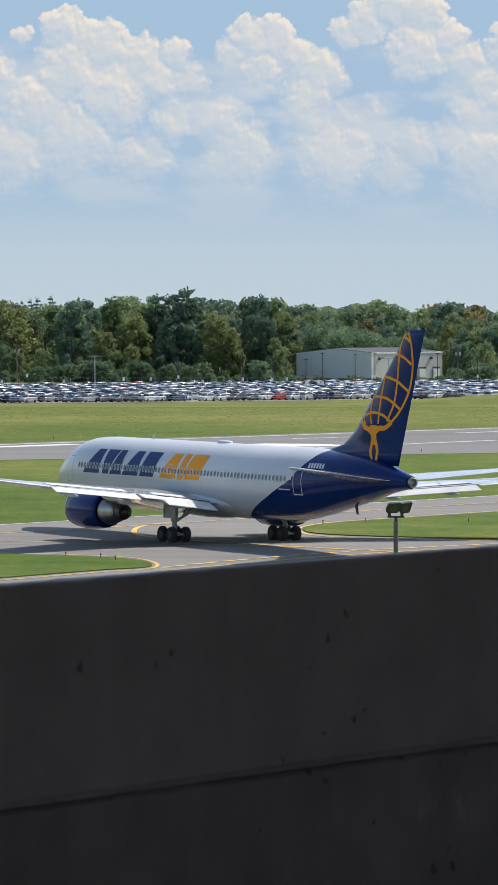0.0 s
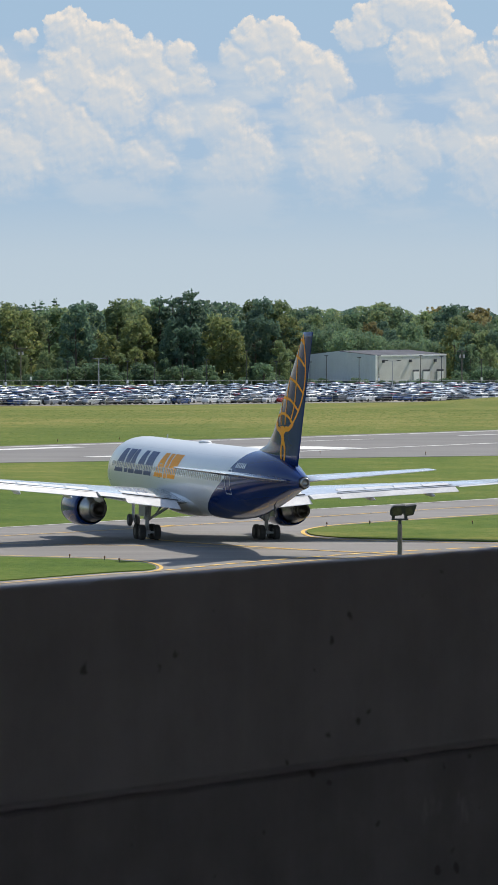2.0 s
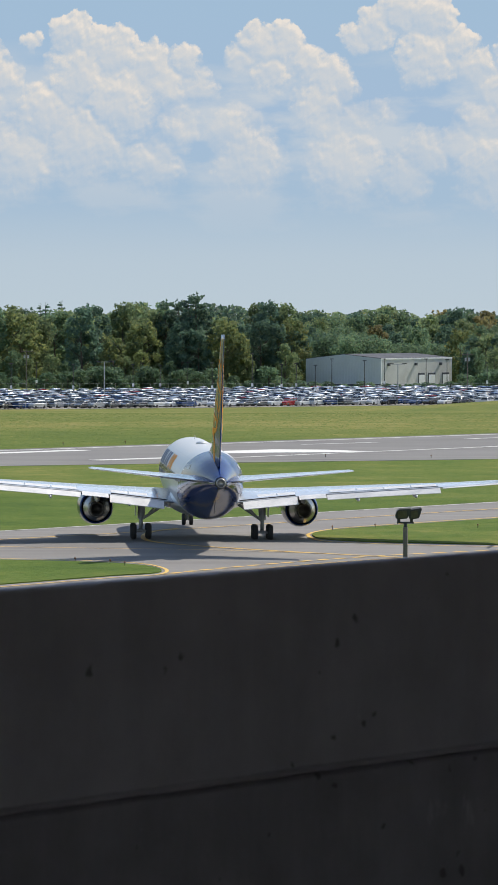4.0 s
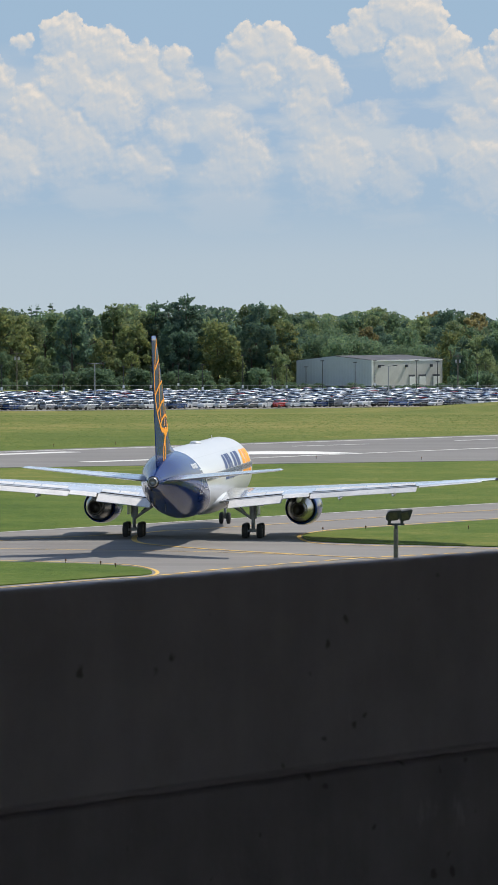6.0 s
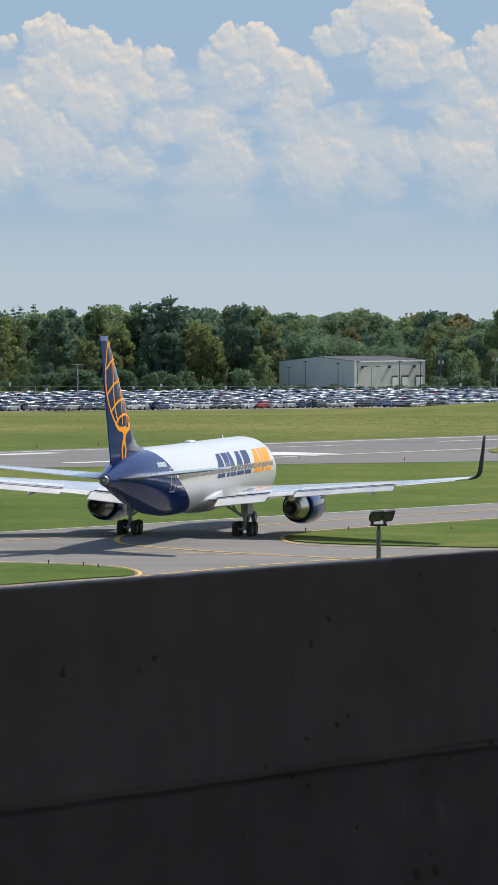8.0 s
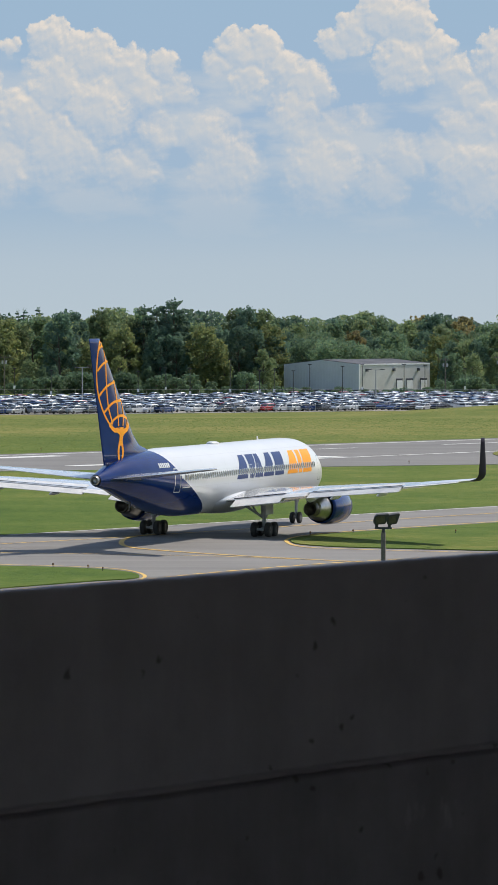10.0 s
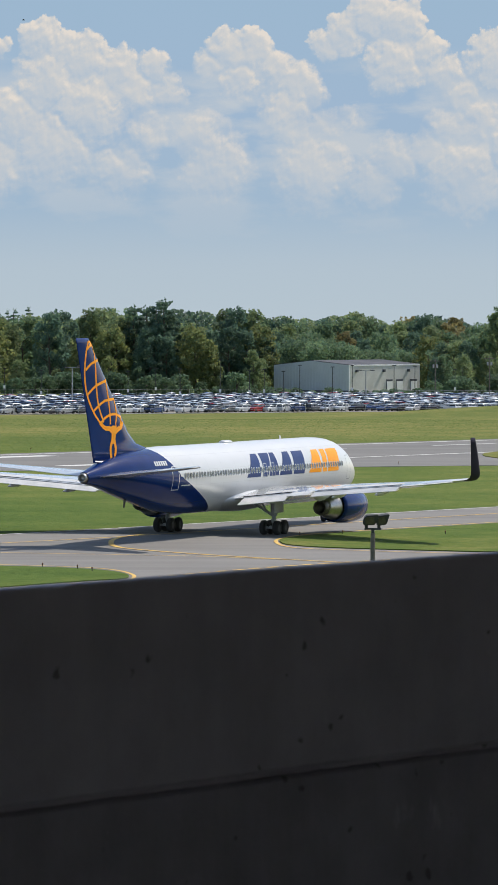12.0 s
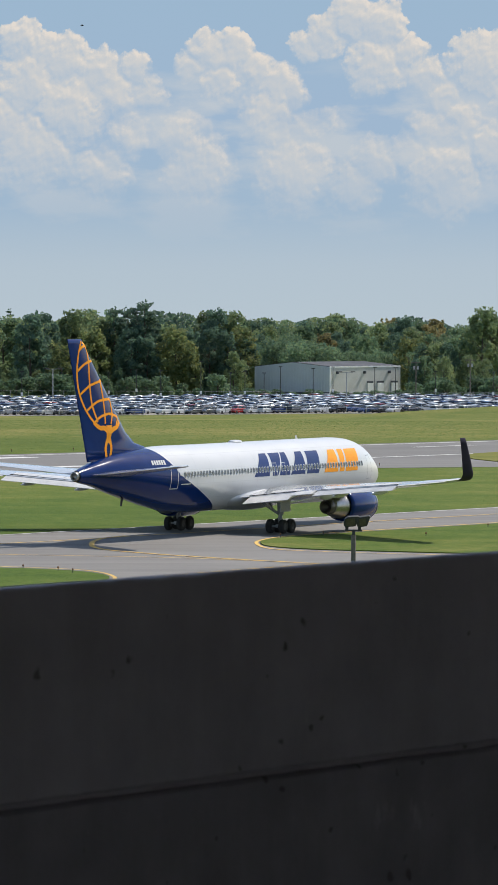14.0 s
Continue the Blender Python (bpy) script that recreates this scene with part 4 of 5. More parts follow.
def car_park():
    rng = random.Random(11)
    y0, y1 = 1026.0, 1168.0
    lot = bmesh.new()
    rows = [y0 - 8 + (y1 - y0 + 12) * i / 12 for i in range(13)]
    lo = [[lot.verts.new((x, y + lot_shift(x), land(x, y + lot_shift(x)) + 0.05)) for x in [-120 + 10 * i for i in range(25)]] for y in rows]
    for a, b in zip(lo, lo[1:]):
        for i in range(24):
            lot.faces.new((a[i], a[i + 1], b[i + 1], b[i]))
    tagged(link_mesh("car_park", lot, LOT), "pale asphalt parking lot full of cars", "parking lot", kind="structure")
    bases = {}
    weight = [33, 17, 15, 15, 5, 15]
    spots = []
    y, row = y0, 0
    while y < y1:
        x = -86.0 + rng.uniform(0, 3)
        while x < 96:
            if rng.random() < 0.93:
                spots.append((x + rng.uniform(-.2, .2), y + rng.uniform(-.5, .5), row))
            x += 3.15
        y += 5.6 if row % 2 == 0 else 8.4
        row += 1
    spots.sort(key=lambda q: q[1] + 0.02 * abs(q[0]))
    far = {k: bmesh.new() for k in range(6)}
    far_glass = bmesh.new()
    count = 0
    for x, y, row in spots:
        c = rng.choices(range(6), weight)[0]
        s = rng.choices(CAR_KINDS, (5, 5, 1.3))[0]
        turn = rng.choice((0, 180)) + rng.uniform(-4, 4) + (52 if row % 4 < 2 else 128)
        y += lot_shift(x)
        m = pose(x, y, land(x, y) + 0.05, 0, 0, turn)
        if count < 295 and abs(x) < 80:
            key = (s, c)
            if key not in bases:
                bases[key] = car_base(s, c)
                bases[key].matrix_basis = m
            else:
                copy_thing(bases[key], m)
            count += 1
            continue
        for bm, make in ((far[c], lambda b: car_body(b, s)), (far[c], lambda b: cabin(b, s, True)), (far_glass, lambda b: cabin(b, s, False))):
            n0 = len(bm.verts)
            make(bm)
            bm.verts.ensure_lookup_table()
            for v in bm.verts[n0:]:
                v.co = m @ v.co
    rest = thing("parked_cars", label="many parked cars in far rows of a lot", category="cars", kind="stuff")
    for c, bm in far.items():
        part("car_bodies", bm, CAR_PAINT[c], rest)
    part("car_windows", far_glass, GLASS, rest)


# ---------------------------------------------------------------- warehouse, poles, fence
def warehouse():
    """Low ribbed-metal warehouse with a pale blockwork loading side."""
    y0 = 1330.0
    u = y0 / LENS
    zb = EYE_Z - (677 - 520) * u
    xl, xc, xr = (526 - 441) * u, (658 - 441) * u, (790 - 441) * u
    h1 = EYE_Z - (625 - 520) * u - zb
    hs = EYE_Z - (618 - 520) * u - zb
    hall = thing("warehouse", 0, y0, zb, label="low grey metal warehouse with pale loading front and white doors", category="warehouse")
    dep = 34.0
    # the loading front faces to the right of the view, the blank gable to the left
    a, b, c = Vector((xl, 14.0)), Vector((xc, 0.0)), Vector((xr, 26.0))
    d = a + c - b

    def slab(p, q, z0, z1, t=0.3, z2=None):
        bm = bmesh.new()
        e = (q - p).normalized()
        nrm = Vector((e.y, -e.x)) * t
        z2 = z1 if z2 is None else z2
        vs = [bm.verts.new((v.x, v.y, z)) for v, z in ((p, z0), (q, z0), (q, z2), (p, z1))]
        ws = [bm.verts.new((v.x - nrm.x, v.y - nrm.y, z)) for v, z in ((p, z0), (q, z0), (q, z2), (p, z1))]
        bm.faces.new(vs)
        bm.faces.new(ws[::-1])
        for i in range(4):
            j = (i + 1) % 4
            bm.faces.new((vs[i], ws[i], ws[j], vs[j]))
        return bm

    mid = (a + b) / 2
    bm = slab(a, mid, 0, h1 - 0.25, 0.3, hs)
    part("gable_wall", bm, CLADDING, hall, "grey ribbed metal gable")
    part("gable_wall", slab(mid, b, 0, hs, 0.3, h1), CLADDING, hall, "grey ribbed metal gable")
    e = (b - a).normalized()
    L = (b - a).length
    nrm = Vector((e.y, -e.x))
    rib = None
    k = 0.6
    while k < L:
        p = a + e * k + nrm * 0.03
        hh = (h1 - 0.25) + (hs - h1 + 0.25) * min(k, L - k) / (L / 2)
        if rib is None:
            rib = part("cladding_rib", boxed(-0.06, 0.06, -0.025, 0.05, 0, 1.0), CLADDING, hall)
            r = rib
        else:
            r = new("cladding_rib", rib.data)
            r.parent = hall
        r.matrix_basis = Matrix.LocRotScale((p.x, p.y, 0.1), Euler((0, 0, math.atan2(e.y, e.x))), (1, 1, hh - 0.3))
        k += 0.95
    part("plinth", slab(a + nrm * 0.08, b + nrm * 0.08, 0, 1.05, 0.06), ROOFING, hall, "dark plinth")
    part("loading_wall", slab(b, c, 0, h1), BLOCKWORK, hall, "pale blockwork wall")
    part("rear_wall", slab(c, d, 0, h1), CLADDING, hall)
    part("rear_wall", slab(d, a, 0, h1 - 0.25), CLADDING, hall)
    e2 = (c - b).normalized()
    n2 = Vector((e2.y, -e2.x))
    ang = math.atan2(e2.y, e2.x)
    L2 = (c - b).length

    def on_front(name, s0, s1, z0, z1, t, mat, parent=hall, label=""):
        ob = part(name, boxed(s0, s1, -t, 0.02, z0, z1, bevel=0.03), mat, parent, label)
        ob.matrix_basis = Matrix.LocRotScale((b.x, b.y, 0), Euler((0, 0, ang)), None)
        return ob
    for s0, s1 in ((.525, .605), (.665, .755), (.865, .955)):
        on_front("dock_door_frame", s0 * L2 - 0.12, s1 * L2 + 0.12, 0.5, 4.0, 0.14, ROOFING)
        on_front("dock_door", s0 * L2, s1 * L2, 0.5, 3.45, 0.22, DOOR_WHITE, hall, "white dock door")
    for s0 in (.1, .48, .83):
        on_front("wall_light", s0 * L2 - .35, s0 * L2 + .35, h1 - 2.1, h1 - 1.35, 0.6, ROOFING)
    on_front("coping", 0, L2, h1 - 0.35, h1 + 0.05, 0.12, DOOR_WHITE)
    on_front("corner_trim", -0.05, 0.5, 0, h1, 0.08, DOOR_WHITE)
    on_front("kerb_strip", 0.5, L2, 0.0, 0.75, 0.3, CONCRETE)
    bm = bmesh.new()
    ridge_a, ridge_b = (a + b) / 2, (d + c) / 2
    for q in ((a, ridge_a, ridge_b, d), (ridge_a, b, c, ridge_b)):
        zz = [hs + 0.12 if v in (ridge_a, ridge_b) else (h1 - 0.1 if v in (a, d) else h1 + 0.08) for v in q]
        top = [bm.verts.new((v.x, v.y, zv)) for v, zv in zip(q, zz)]
        bot = [bm.verts.new((v.x, v.y, zv - 0.15)) for v, zv in zip(q, zz)]
        bm.faces.new(top)
        bm.faces.new(bot[::-1])
        for i in range(4):
            j = (i + 1) % 4
            bm.faces.new((top[i], bot[i], bot[j], top[j]))
    part("roof", bm, ROOFING, hall, "low grey metal roof")


def poles():
    base = {}
    spec = [(30, 1200, 609, "utility"), (48, 1230, 633, "lot"), (113, 1120, 636, "lot"), (168, 1100, 631, "twin"), (219, 1150, 636, "lot"), (267, 1150, 638, "lot"), (316, 1180, 632, "lot"), (359, 1120, 633, "lot"),
            (430, 1150, 617, "lot"), (482, 1140, 636, "lot"), (508, 1150, 634, "lot"), (542, 1100, 637, "lot"), (571, 1100, 626, "lot"), (629, 1100, 629, "lot"), (688, 1100, 635, "twin"), (664, 1180, 626, "lot"),
            (738, 1100, 626, "lot"), (775, 1120, 627, "lot"), (811, 1180, 614, "utility"), (846, 1200, 633, "lot"), (907, 1150, 609, "utility"), (3, 1120, 634, "lot"), (948, 1150, 634, "lot"), (-40, 1150, 630, "lot")]
    for px, y, py, kind in spec:
        x = (px - 441) / LENS * y
        z0 = land(x, y) - 0.1
        h = EYE_Z - (py - 520) / LENS * y - z0
        pole = thing({"utility": "utility_pole"}.get(kind, "street_lamp"), x, y, z0, label={"utility": "weathered wooden utility pole with crossarm and transformer", "twin": "tall parking lot lamp with two heads", "lot": "slim parking lot lamp post"}[kind], category={"utility": "utility pole"}.get(kind, "lamp post"))
        bm = bmesh.new()
        tube(bm, (0, 0, 0), (0, 0, h), 0.15 if kind != "lot" else 0.11, 0.10 if kind != "lot" else 0.07, 8)
        part("post", bm, WOOD_POLE if kind == "utility" else DARK if kind == "lot" else GALV, pole)
        if kind == "utility":
            part("crossarm", boxed(-1.3, 1.3, -0.08, 0.08, h - 0.6, h - 0.4), WOOD_POLE, pole)
            bm = bmesh.new()
            tube(bm, (0.45, -0.2, h - 2.2), (0.45, -0.2, h - 1.35), 0.24, n=12)
            tube(bm, (-0.45, -0.2, h - 2.2), (-0.45, -0.2, h - 1.35), 0.22, n=12)
            part("transformer", bm, GALV, pole, "grey transformer cans")
        elif kind == "twin":
            part("arm", boxed(-1.6, 1.6, -0.06, 0.06, h - 0.06, h + 0.06), GALV, pole)
            for s in (-1, 1):
                part("lamp_head", boxed(s * 1.5 - 0.55, s * 1.5 + 0.55, -0.2, 0.2, h + 0.04, h + 0.22, bevel=0.05), DARK, pole)
        else:
            part("lamp_head", boxed(-0.45, 0.45, -0.18, 0.18, h - 0.05, h + 0.14, bevel=0.04), DARK, pole)
            part("sign_plate", boxed(-0.26, 0.26, -0.16, -0.12, 2.2, 3.0, bevel=0.01), DOOR_WHITE, pole, "small white lot sign")


def fence():
    """Chain-link fence posts and rails along the car park."""
    for y0, zt in ((1016.0, 1.7), (1178.0, 2.3)):
        f = thing("chain_link_fence", 0, y0, 0, label="thin metal fence along the parking lot", category="fence")

        def foot(i):
            x = -84 + i * 4.4
            dy = lot_shift(x) if y0 < 1100 else 0.0
            return x, dy, land(x, y0 + dy)
        for i in range(41):
            x, dy, z = foot(i)
            bm = bmesh.new()
            tube(bm, (x, dy, z), (x, dy, z + zt), 0.045, n=6)
            part("post", bm, GALV, f)
        bm = bmesh.new()
        for i in range(40):
            (xa, ya, za), (xb, yb, zb) = foot(i), foot(i + 1)
            for k in (0.99, 0.5, 0.06):
                tube(bm, (xa, ya, za + zt * k), (xb, yb, zb + zt * k), 0.03, n=5)
        part("rail", bm, GALV, f)


# ---------------------------------------------------------------- trees
def crown_mesh(seed, height, width, style, leaves, leaf):
    """Clumps of small leaf blades round an uneven crown."""
    rng = np.random.RandomState(seed)
    clumps = []
    if style == "pine":
        # whorls of flat plumes that rise at their tips
        for i in range(17):
            h = 0.16 + 0.80 * (i + 0.3 * rng.rand()) / 17
            reach = width * 0.5 * (1.04 - h) ** 0.62 * (0.75 + 0.4 * rng.rand())
            for k in range(5 if h < 0.8 else 3):
                a = rng.rand() * 2 * math.pi
                for f in (0.45, 0.85):
                    r = reach * f
                    clumps.append((r * math.cos(a), r * math.sin(a), h * height + 0.28 * r, width * (0.115 - 0.055 * h) * (1.15 - 0.35 * f), 0.5))
        clumps.append((0, 0, height * 0.97, width * 0.045, 1.6))
    elif style == "spruce":
        for i in range(20):
            h = 0.05 + 0.93 * i / 20
            for k in range(6):
                a = rng.rand() * 2 * math.pi
                r = width * 0.46 * (1.0 - h) * (0.8 + 0.4 * rng.rand())
                clumps.append((r * math.cos(a), r * math.sin(a), h * height - 0.15 * r, 0.34 + width * 0.08 * (1.0 - h), 0.55))
        clumps.append((0, 0, height * 0.975, 0.30, 2.4))
    else:
        lo = {"broad": 0.10, "tall": 0.06, "bush": 0.02, "round": 0.02}[style]
        n = {"broad": 64, "tall": 66, "bush": 26, "round": 46}[style]
        for i in range(n):
            h = lo + (0.97 - lo) * (i + rng.rand()) / n
            u = (h - lo) / (1 - lo)
            prof = {"broad": (math.sin(math.pi * min(1, u * 0.80 + 0.16))) ** 0.6, "tall": (math.sin(math.pi * min(1, u * 0.76 + 0.18))) ** 0.8, "bush": (1 - u ** 2.2) ** 0.5, "round": (1 - u ** 2.4) ** 0.5}[style]
            r = width * 0.43 * prof * (0.35 + 0.65 * rng.rand() ** 0.5)
            a = rng.rand() * 2 * math.pi
            big = {"broad": (0.07, 0.135), "tall": (0.055, 0.11), "bush": (0.10, 0.19), "round": (0.10, 0.17)}[style]
            clumps.append((r * math.cos(a), r * math.sin(a), h * height, width * rng.uniform(*big), {"tall": 1.25}.get(style, 0.85)))
        if style == "tall":
            for k in range(9):
                a, r = rng.rand() * 2 * math.pi, width * 0.24 * rng.rand()
                clumps.append((r * math.cos(a), r * math.sin(a), height * rng.uniform(0.93, 1.0), width * 0.035, 2.6))
    weight = np.array([c[3] ** 2 for c in clumps])
    share = np.maximum(10, (leaves * weight / weight.sum()).astype(int))
    verts = []
    for (cx, cy, cz, r, flat), per in zip(clumps, share):
        d = rng.normal(size=(per, 3))
        d /= np.linalg.norm(d, axis=1)[:, None]
        rad = r * (0.35 + 0.75 * rng.rand(per, 1) ** 0.5)
        c = d * rad * np.array([1, 1, flat]) + np.array([cx, cy, cz])
        nrm = d + rng.normal(size=(per, 3)) * 0.55
        nrm /= np.linalg.norm(nrm, axis=1)[:, None]
        t = np.cross(nrm, rng.normal(size=(per, 3)))
        t /= np.linalg.norm(t, axis=1)[:, None]
        b = np.cross(nrm, t)
        s = leaf * rng.uniform(0.5, 1.3, size=(per, 1))
        verts.append(np.stack([c - t * s, c + b * s * 0.55, c + t * s, c - b * s * 0.55], axis=1).reshape(-1, 3))
    v = np.concatenate(verts)
    v[:, 2] = np.maximum(v[:, 2], 0.1)
    me = bpy.data.meshes.new("crown")
    me.from_pydata(v.tolist(), [], np.arange(len(v)).reshape(-1, 4).tolist())
    return me


def tree_base(seed, height, width, style, mat, leaves=3600, leaf=0.42, words="leafy green tree"):
    rng = random.Random(seed)
    tree = thing("tree" if style not in ("bush", "round") else "shrub", label=words, category="tree" if style not in ("bush", "round") else "shrub", group="trees behind the lot")
    bm = bmesh.new()
    top = height * (0.94 if style in ("pine", "spruce") else 0.72)
    rings = []
    for i in range(7):
        u = i / 6
        r = 0.36 * height / 18 * (1 - u) ** 0.8 + 0.04
        ox, oy = 0.25 * math.sin(seed + 2.3 * u), 0.25 * math.cos(seed * 1.7 + 2 * u)
        rings.append([(ox + r * math.cos(a), oy + r * math.sin(a), -0.4 + (top + 0.4) * u) for a in [2 * math.pi * k / 7 for k in range(7)]])
    loft(bm, rings)
    for i in range({"bush": 4, "round": 4, "spruce": 0}.get(style, 9)):
        h = height * rng.uniform(0.25, 0.7)
        a = rng.uniform(0, 2 * math.pi)
        l = width * rng.uniform(0.25, 0.42)
        tube(bm, (0, 0, h), (l * math.cos(a), l * math.sin(a), h + l * 0.7), 0.12, 0.03, 5)
    part("trunk", bm, BARK, tree)
    me = crown_mesh(seed, height, width, style, leaves, leaf)
    me.materials.append(mat)
    ob = new("crown", me)
    ob.parent = tree
    return tree


def trees():
    rng = random.Random(21)
    kinds = {"a": tree_base(1, 18, 12, "broad", LEAF[0], 3400, words="broad green deciduous tree behind the parking lot"), "b": tree_base(2, 20, 10, "tall", LEAF[3], 3400, words="tall olive green tree behind the parking lot"),
             "c": tree_base(3, 16, 11, "broad", LEAF[2], 3200, words="tree turning yellow in early autumn"), "d": tree_base(4, 22, 13, "pine", LEAF[1], 5600, 0.38, words="tall dark green pine"),
             "e": tree_base(5, 20, 11, "tall", LEAF[1], 3600, words="dark green tree with dense crown"), "f": tree_base(6, 17, 12, "broad", LEAF[3], 3400, words="olive green tree with uneven crown"),
             "o": tree_base(8, 16, 10, "tall", LEAF[4], 3200, words="tree turning orange brown in autumn"), "p": tree_base(9, 20, 7, "spruce", LEAF[1], 3600, 0.3, words="slim dark green spruce"),
             "r": tree_base(10, 14, 14, "round", LEAF[0], 4200, 0.36, words="rounded green willow shrub"), "s": tree_base(7, 5, 6, "bush", LEAF[0], 1500, 0.30, words="low green shrub by the fence")}
    tall = {"a": 18, "b": 20, "c": 16, "d": 22, "e": 20, "f": 17, "o": 16, "p": 20, "r": 14, "s": 5}
    used = set()

    def put(k, px, y, top_py, fat=1.0):
        x = (px - 441) / LENS * y
        z = land(x, y) - 0.2
        h = EYE_Z - (top_py - 520) / LENS * y - z
        s = h / tall[k]
        m = Matrix.LocRotScale((x, y, z), Euler((0, 0, rng.uniform(0, 6.28))), (s * fat * rng.uniform(.9, 1.1), s * fat * rng.uniform(.9, 1.1), s))
        if k not in used:
            used.add(k)
            kinds[k].matrix_basis = m
            return
        made = copy_thing(kinds[k], Matrix())
        made.matrix_basis = m

    front = [("b", -90, 1380, 540), ("e", -55, 1360, 528), ("a", -28, 1350, 538), ("f", 2, 1360, 534), ("c", 22, 1350, 545), ("f", 48, 1370, 544), ("a", 78, 1380, 543), ("f", 102, 1385, 544), ("e", 128, 1345, 536), ("e", 150, 1352, 535),
             ("f", 176, 1380, 546), ("b", 200, 1365, 528), ("f", 222, 1372, 530), ("c", 184, 1335, 586), ("c", 236, 1345, 560), ("f", 246, 1352, 545), ("a", 256, 1385, 528), ("d", 276, 1352, 520), ("d", 298, 1362, 522), ("d", 330, 1345, 507), ("d", 318, 1358, 516),
             ("d", 346, 1362, 528), ("e", 306, 1340, 560), ("e", 335, 1338, 575), ("c", 388, 1338, 556), ("c", 403, 1336, 585), ("b", 372, 1345, 556), ("e", 412, 1350, 566), ("b", 440, 1365, 529), ("e", 455, 1358, 527), ("b", 470, 1370, 531),
             ("e", 446, 1345, 560), ("e", 476, 1345, 565), ("b", 490, 1362, 530), ("c", 500, 1350, 556), ("e", 512, 1352, 580),
             ("c", 800, 1400, 575), ("e", 822, 1375, 590), ("f", 845, 1375, 582), ("e", 868, 1370, 586), ("a", 888, 1380, 570), ("b", 905, 1385, 556), ("b", 928, 1375, 524), ("b", 944, 1380, 530), ("e", 960, 1400, 545), ("b", 985, 1390, 545)]
    for k, px, y, py in front:
        put(k, px, y, py + rng.uniform(-2, 2))
    # lower growth behind the lot
    for px in range(-80, 985, 15):
        if not 500 < px < 800:
            put("s", px + rng.uniform(-8, 8), 1312 + rng.uniform(0, 18), rng.uniform(640, 668), 1.2)
    for px, k, py in ((-40, "f", 600), (8, "a", 612), (30, "f", 622), (75, "f", 618), (98, "a", 632), (118, "e", 628), (140, "f", 634), (163, "a", 636), (205, "f", 622), (232, "c", 612), (262, "f", 634), (285, "a", 630), (420, "f", 622), (450, "a", 640), (488, "b", 600), (500, "f", 615)):
        put(k, px, 1332 + rng.uniform(0, 8), py, 0.95)
    for px in range(806, 985, 24):
        put(rng.choice("fea"), px + rng.uniform(-10, 10), 1345 + rng.uniform(0, 10), rng.uniform(600, 622), 0.9)
    for px in range(505, 815, 9):
        put("s", px + rng.uniform(-4, 4), 1306 + rng.uniform(0, 10), rng.uniform(664, 676), 1.6)
    # rounded willows and even young growth behind the warehouse
    for px, py in ((536, 612), (552, 596), (566, 584), (584, 580), (602, 584), (622, 582), (640, 588), (655, 592), (672, 600)):
        put("r", px, 1430 + rng.uniform(-12, 12), py, 1.0)
    for px in range(560, 810, 8):
        put("r", px, 1455 + rng.uniform(-8, 8), 602 + rng.uniform(-3, 5), 0.8)
    # the wood farther back
    for px in range(495, 1000, 11):
        edge = 549 + 5 * math.sin(px * 0.045) + 4 * math.sin(px * 0.11)
        kind = "o" if 760 < px < 785 or 832 < px < 885 else rng.choice("abfeab")
        put(kind, px + rng.uniform(-6, 6), 1680 + rng.uniform(-30, 60), edge + rng.uniform(-7, 12) + (12 if 700 < px < 716 else 0))
    for px in range(505, 1000, 15):
        put("o" if px in (655, 850) else rng.choice("aafe"), px + rng.uniform(-6, 6), 1580 + rng.uniform(-30, 30), 574 + rng.uniform(-8, 10))
    for px in range(-90, 360, 20):
        put(rng.choice("abfce"), px + rng.uniform(-8, 8), 1450 + rng.uniform(-20, 40), 546 + rng.uniform(-8, 10))
    put("p", 54, 1700, 527, 1.2)
    put("p", 66, 1705, 525, 1.4)
    put("p", 91, 1700, 521, 1.5)


def far_wood():
    """Distant wooded rise that closes the view."""
    for y, py, seed, mat in ((2500.0, 556, 3, LEAF[1]), (2900.0, 549, 5, LEAF[3])):
        rng = np.random.RandomState(seed)
        n = 42000
        x = rng.uniform(-240, 260, n)
        zb = -22.0
        zt = EYE_Z - (py - 520) / LENS * y + 3.2 * np.sin(x * 0.043 + seed) + 2.0 * np.sin(x * 0.13 + 2 * seed) + 0.9 * np.sin(x * 0.41) + 6.5 * np.exp(-((x + 14) / 16) ** 2)
        h = zb + (zt - zb) * rng.rand(n) ** 0.6
        c = np.stack([x, y + rng.uniform(0, 30, n) + (h - zb) * 1.2, h], axis=1)
        nrm = rng.normal(size=(n, 3))
        nrm[:, 1] -= 0.6
        nrm[:, 2] += 0.6
        nrm /= np.linalg.norm(nrm, axis=1)[:, None]
        t = np.cross(nrm, rng.normal(size=(n, 3)))
        t /= np.linalg.norm(t, axis=1)[:, None]
        b = np.cross(nrm, t)
        s = rng.uniform(0.5, 1.4, size=(n, 1))
        v = np.stack([c - t * s, c + b * s * 0.6, c + t * s, c - b * s * 0.6], axis=1).reshape(-1, 3)
        me = bpy.data.meshes.new("far_wood")
        me.from_pydata(v.tolist(), [], np.arange(len(v)).reshape(-1, 4).tolist())
        me.materials.append(mat)
        ob = tagged(new("far_wood", me), "distant wooded rise in haze", "woods", kind="stuff")


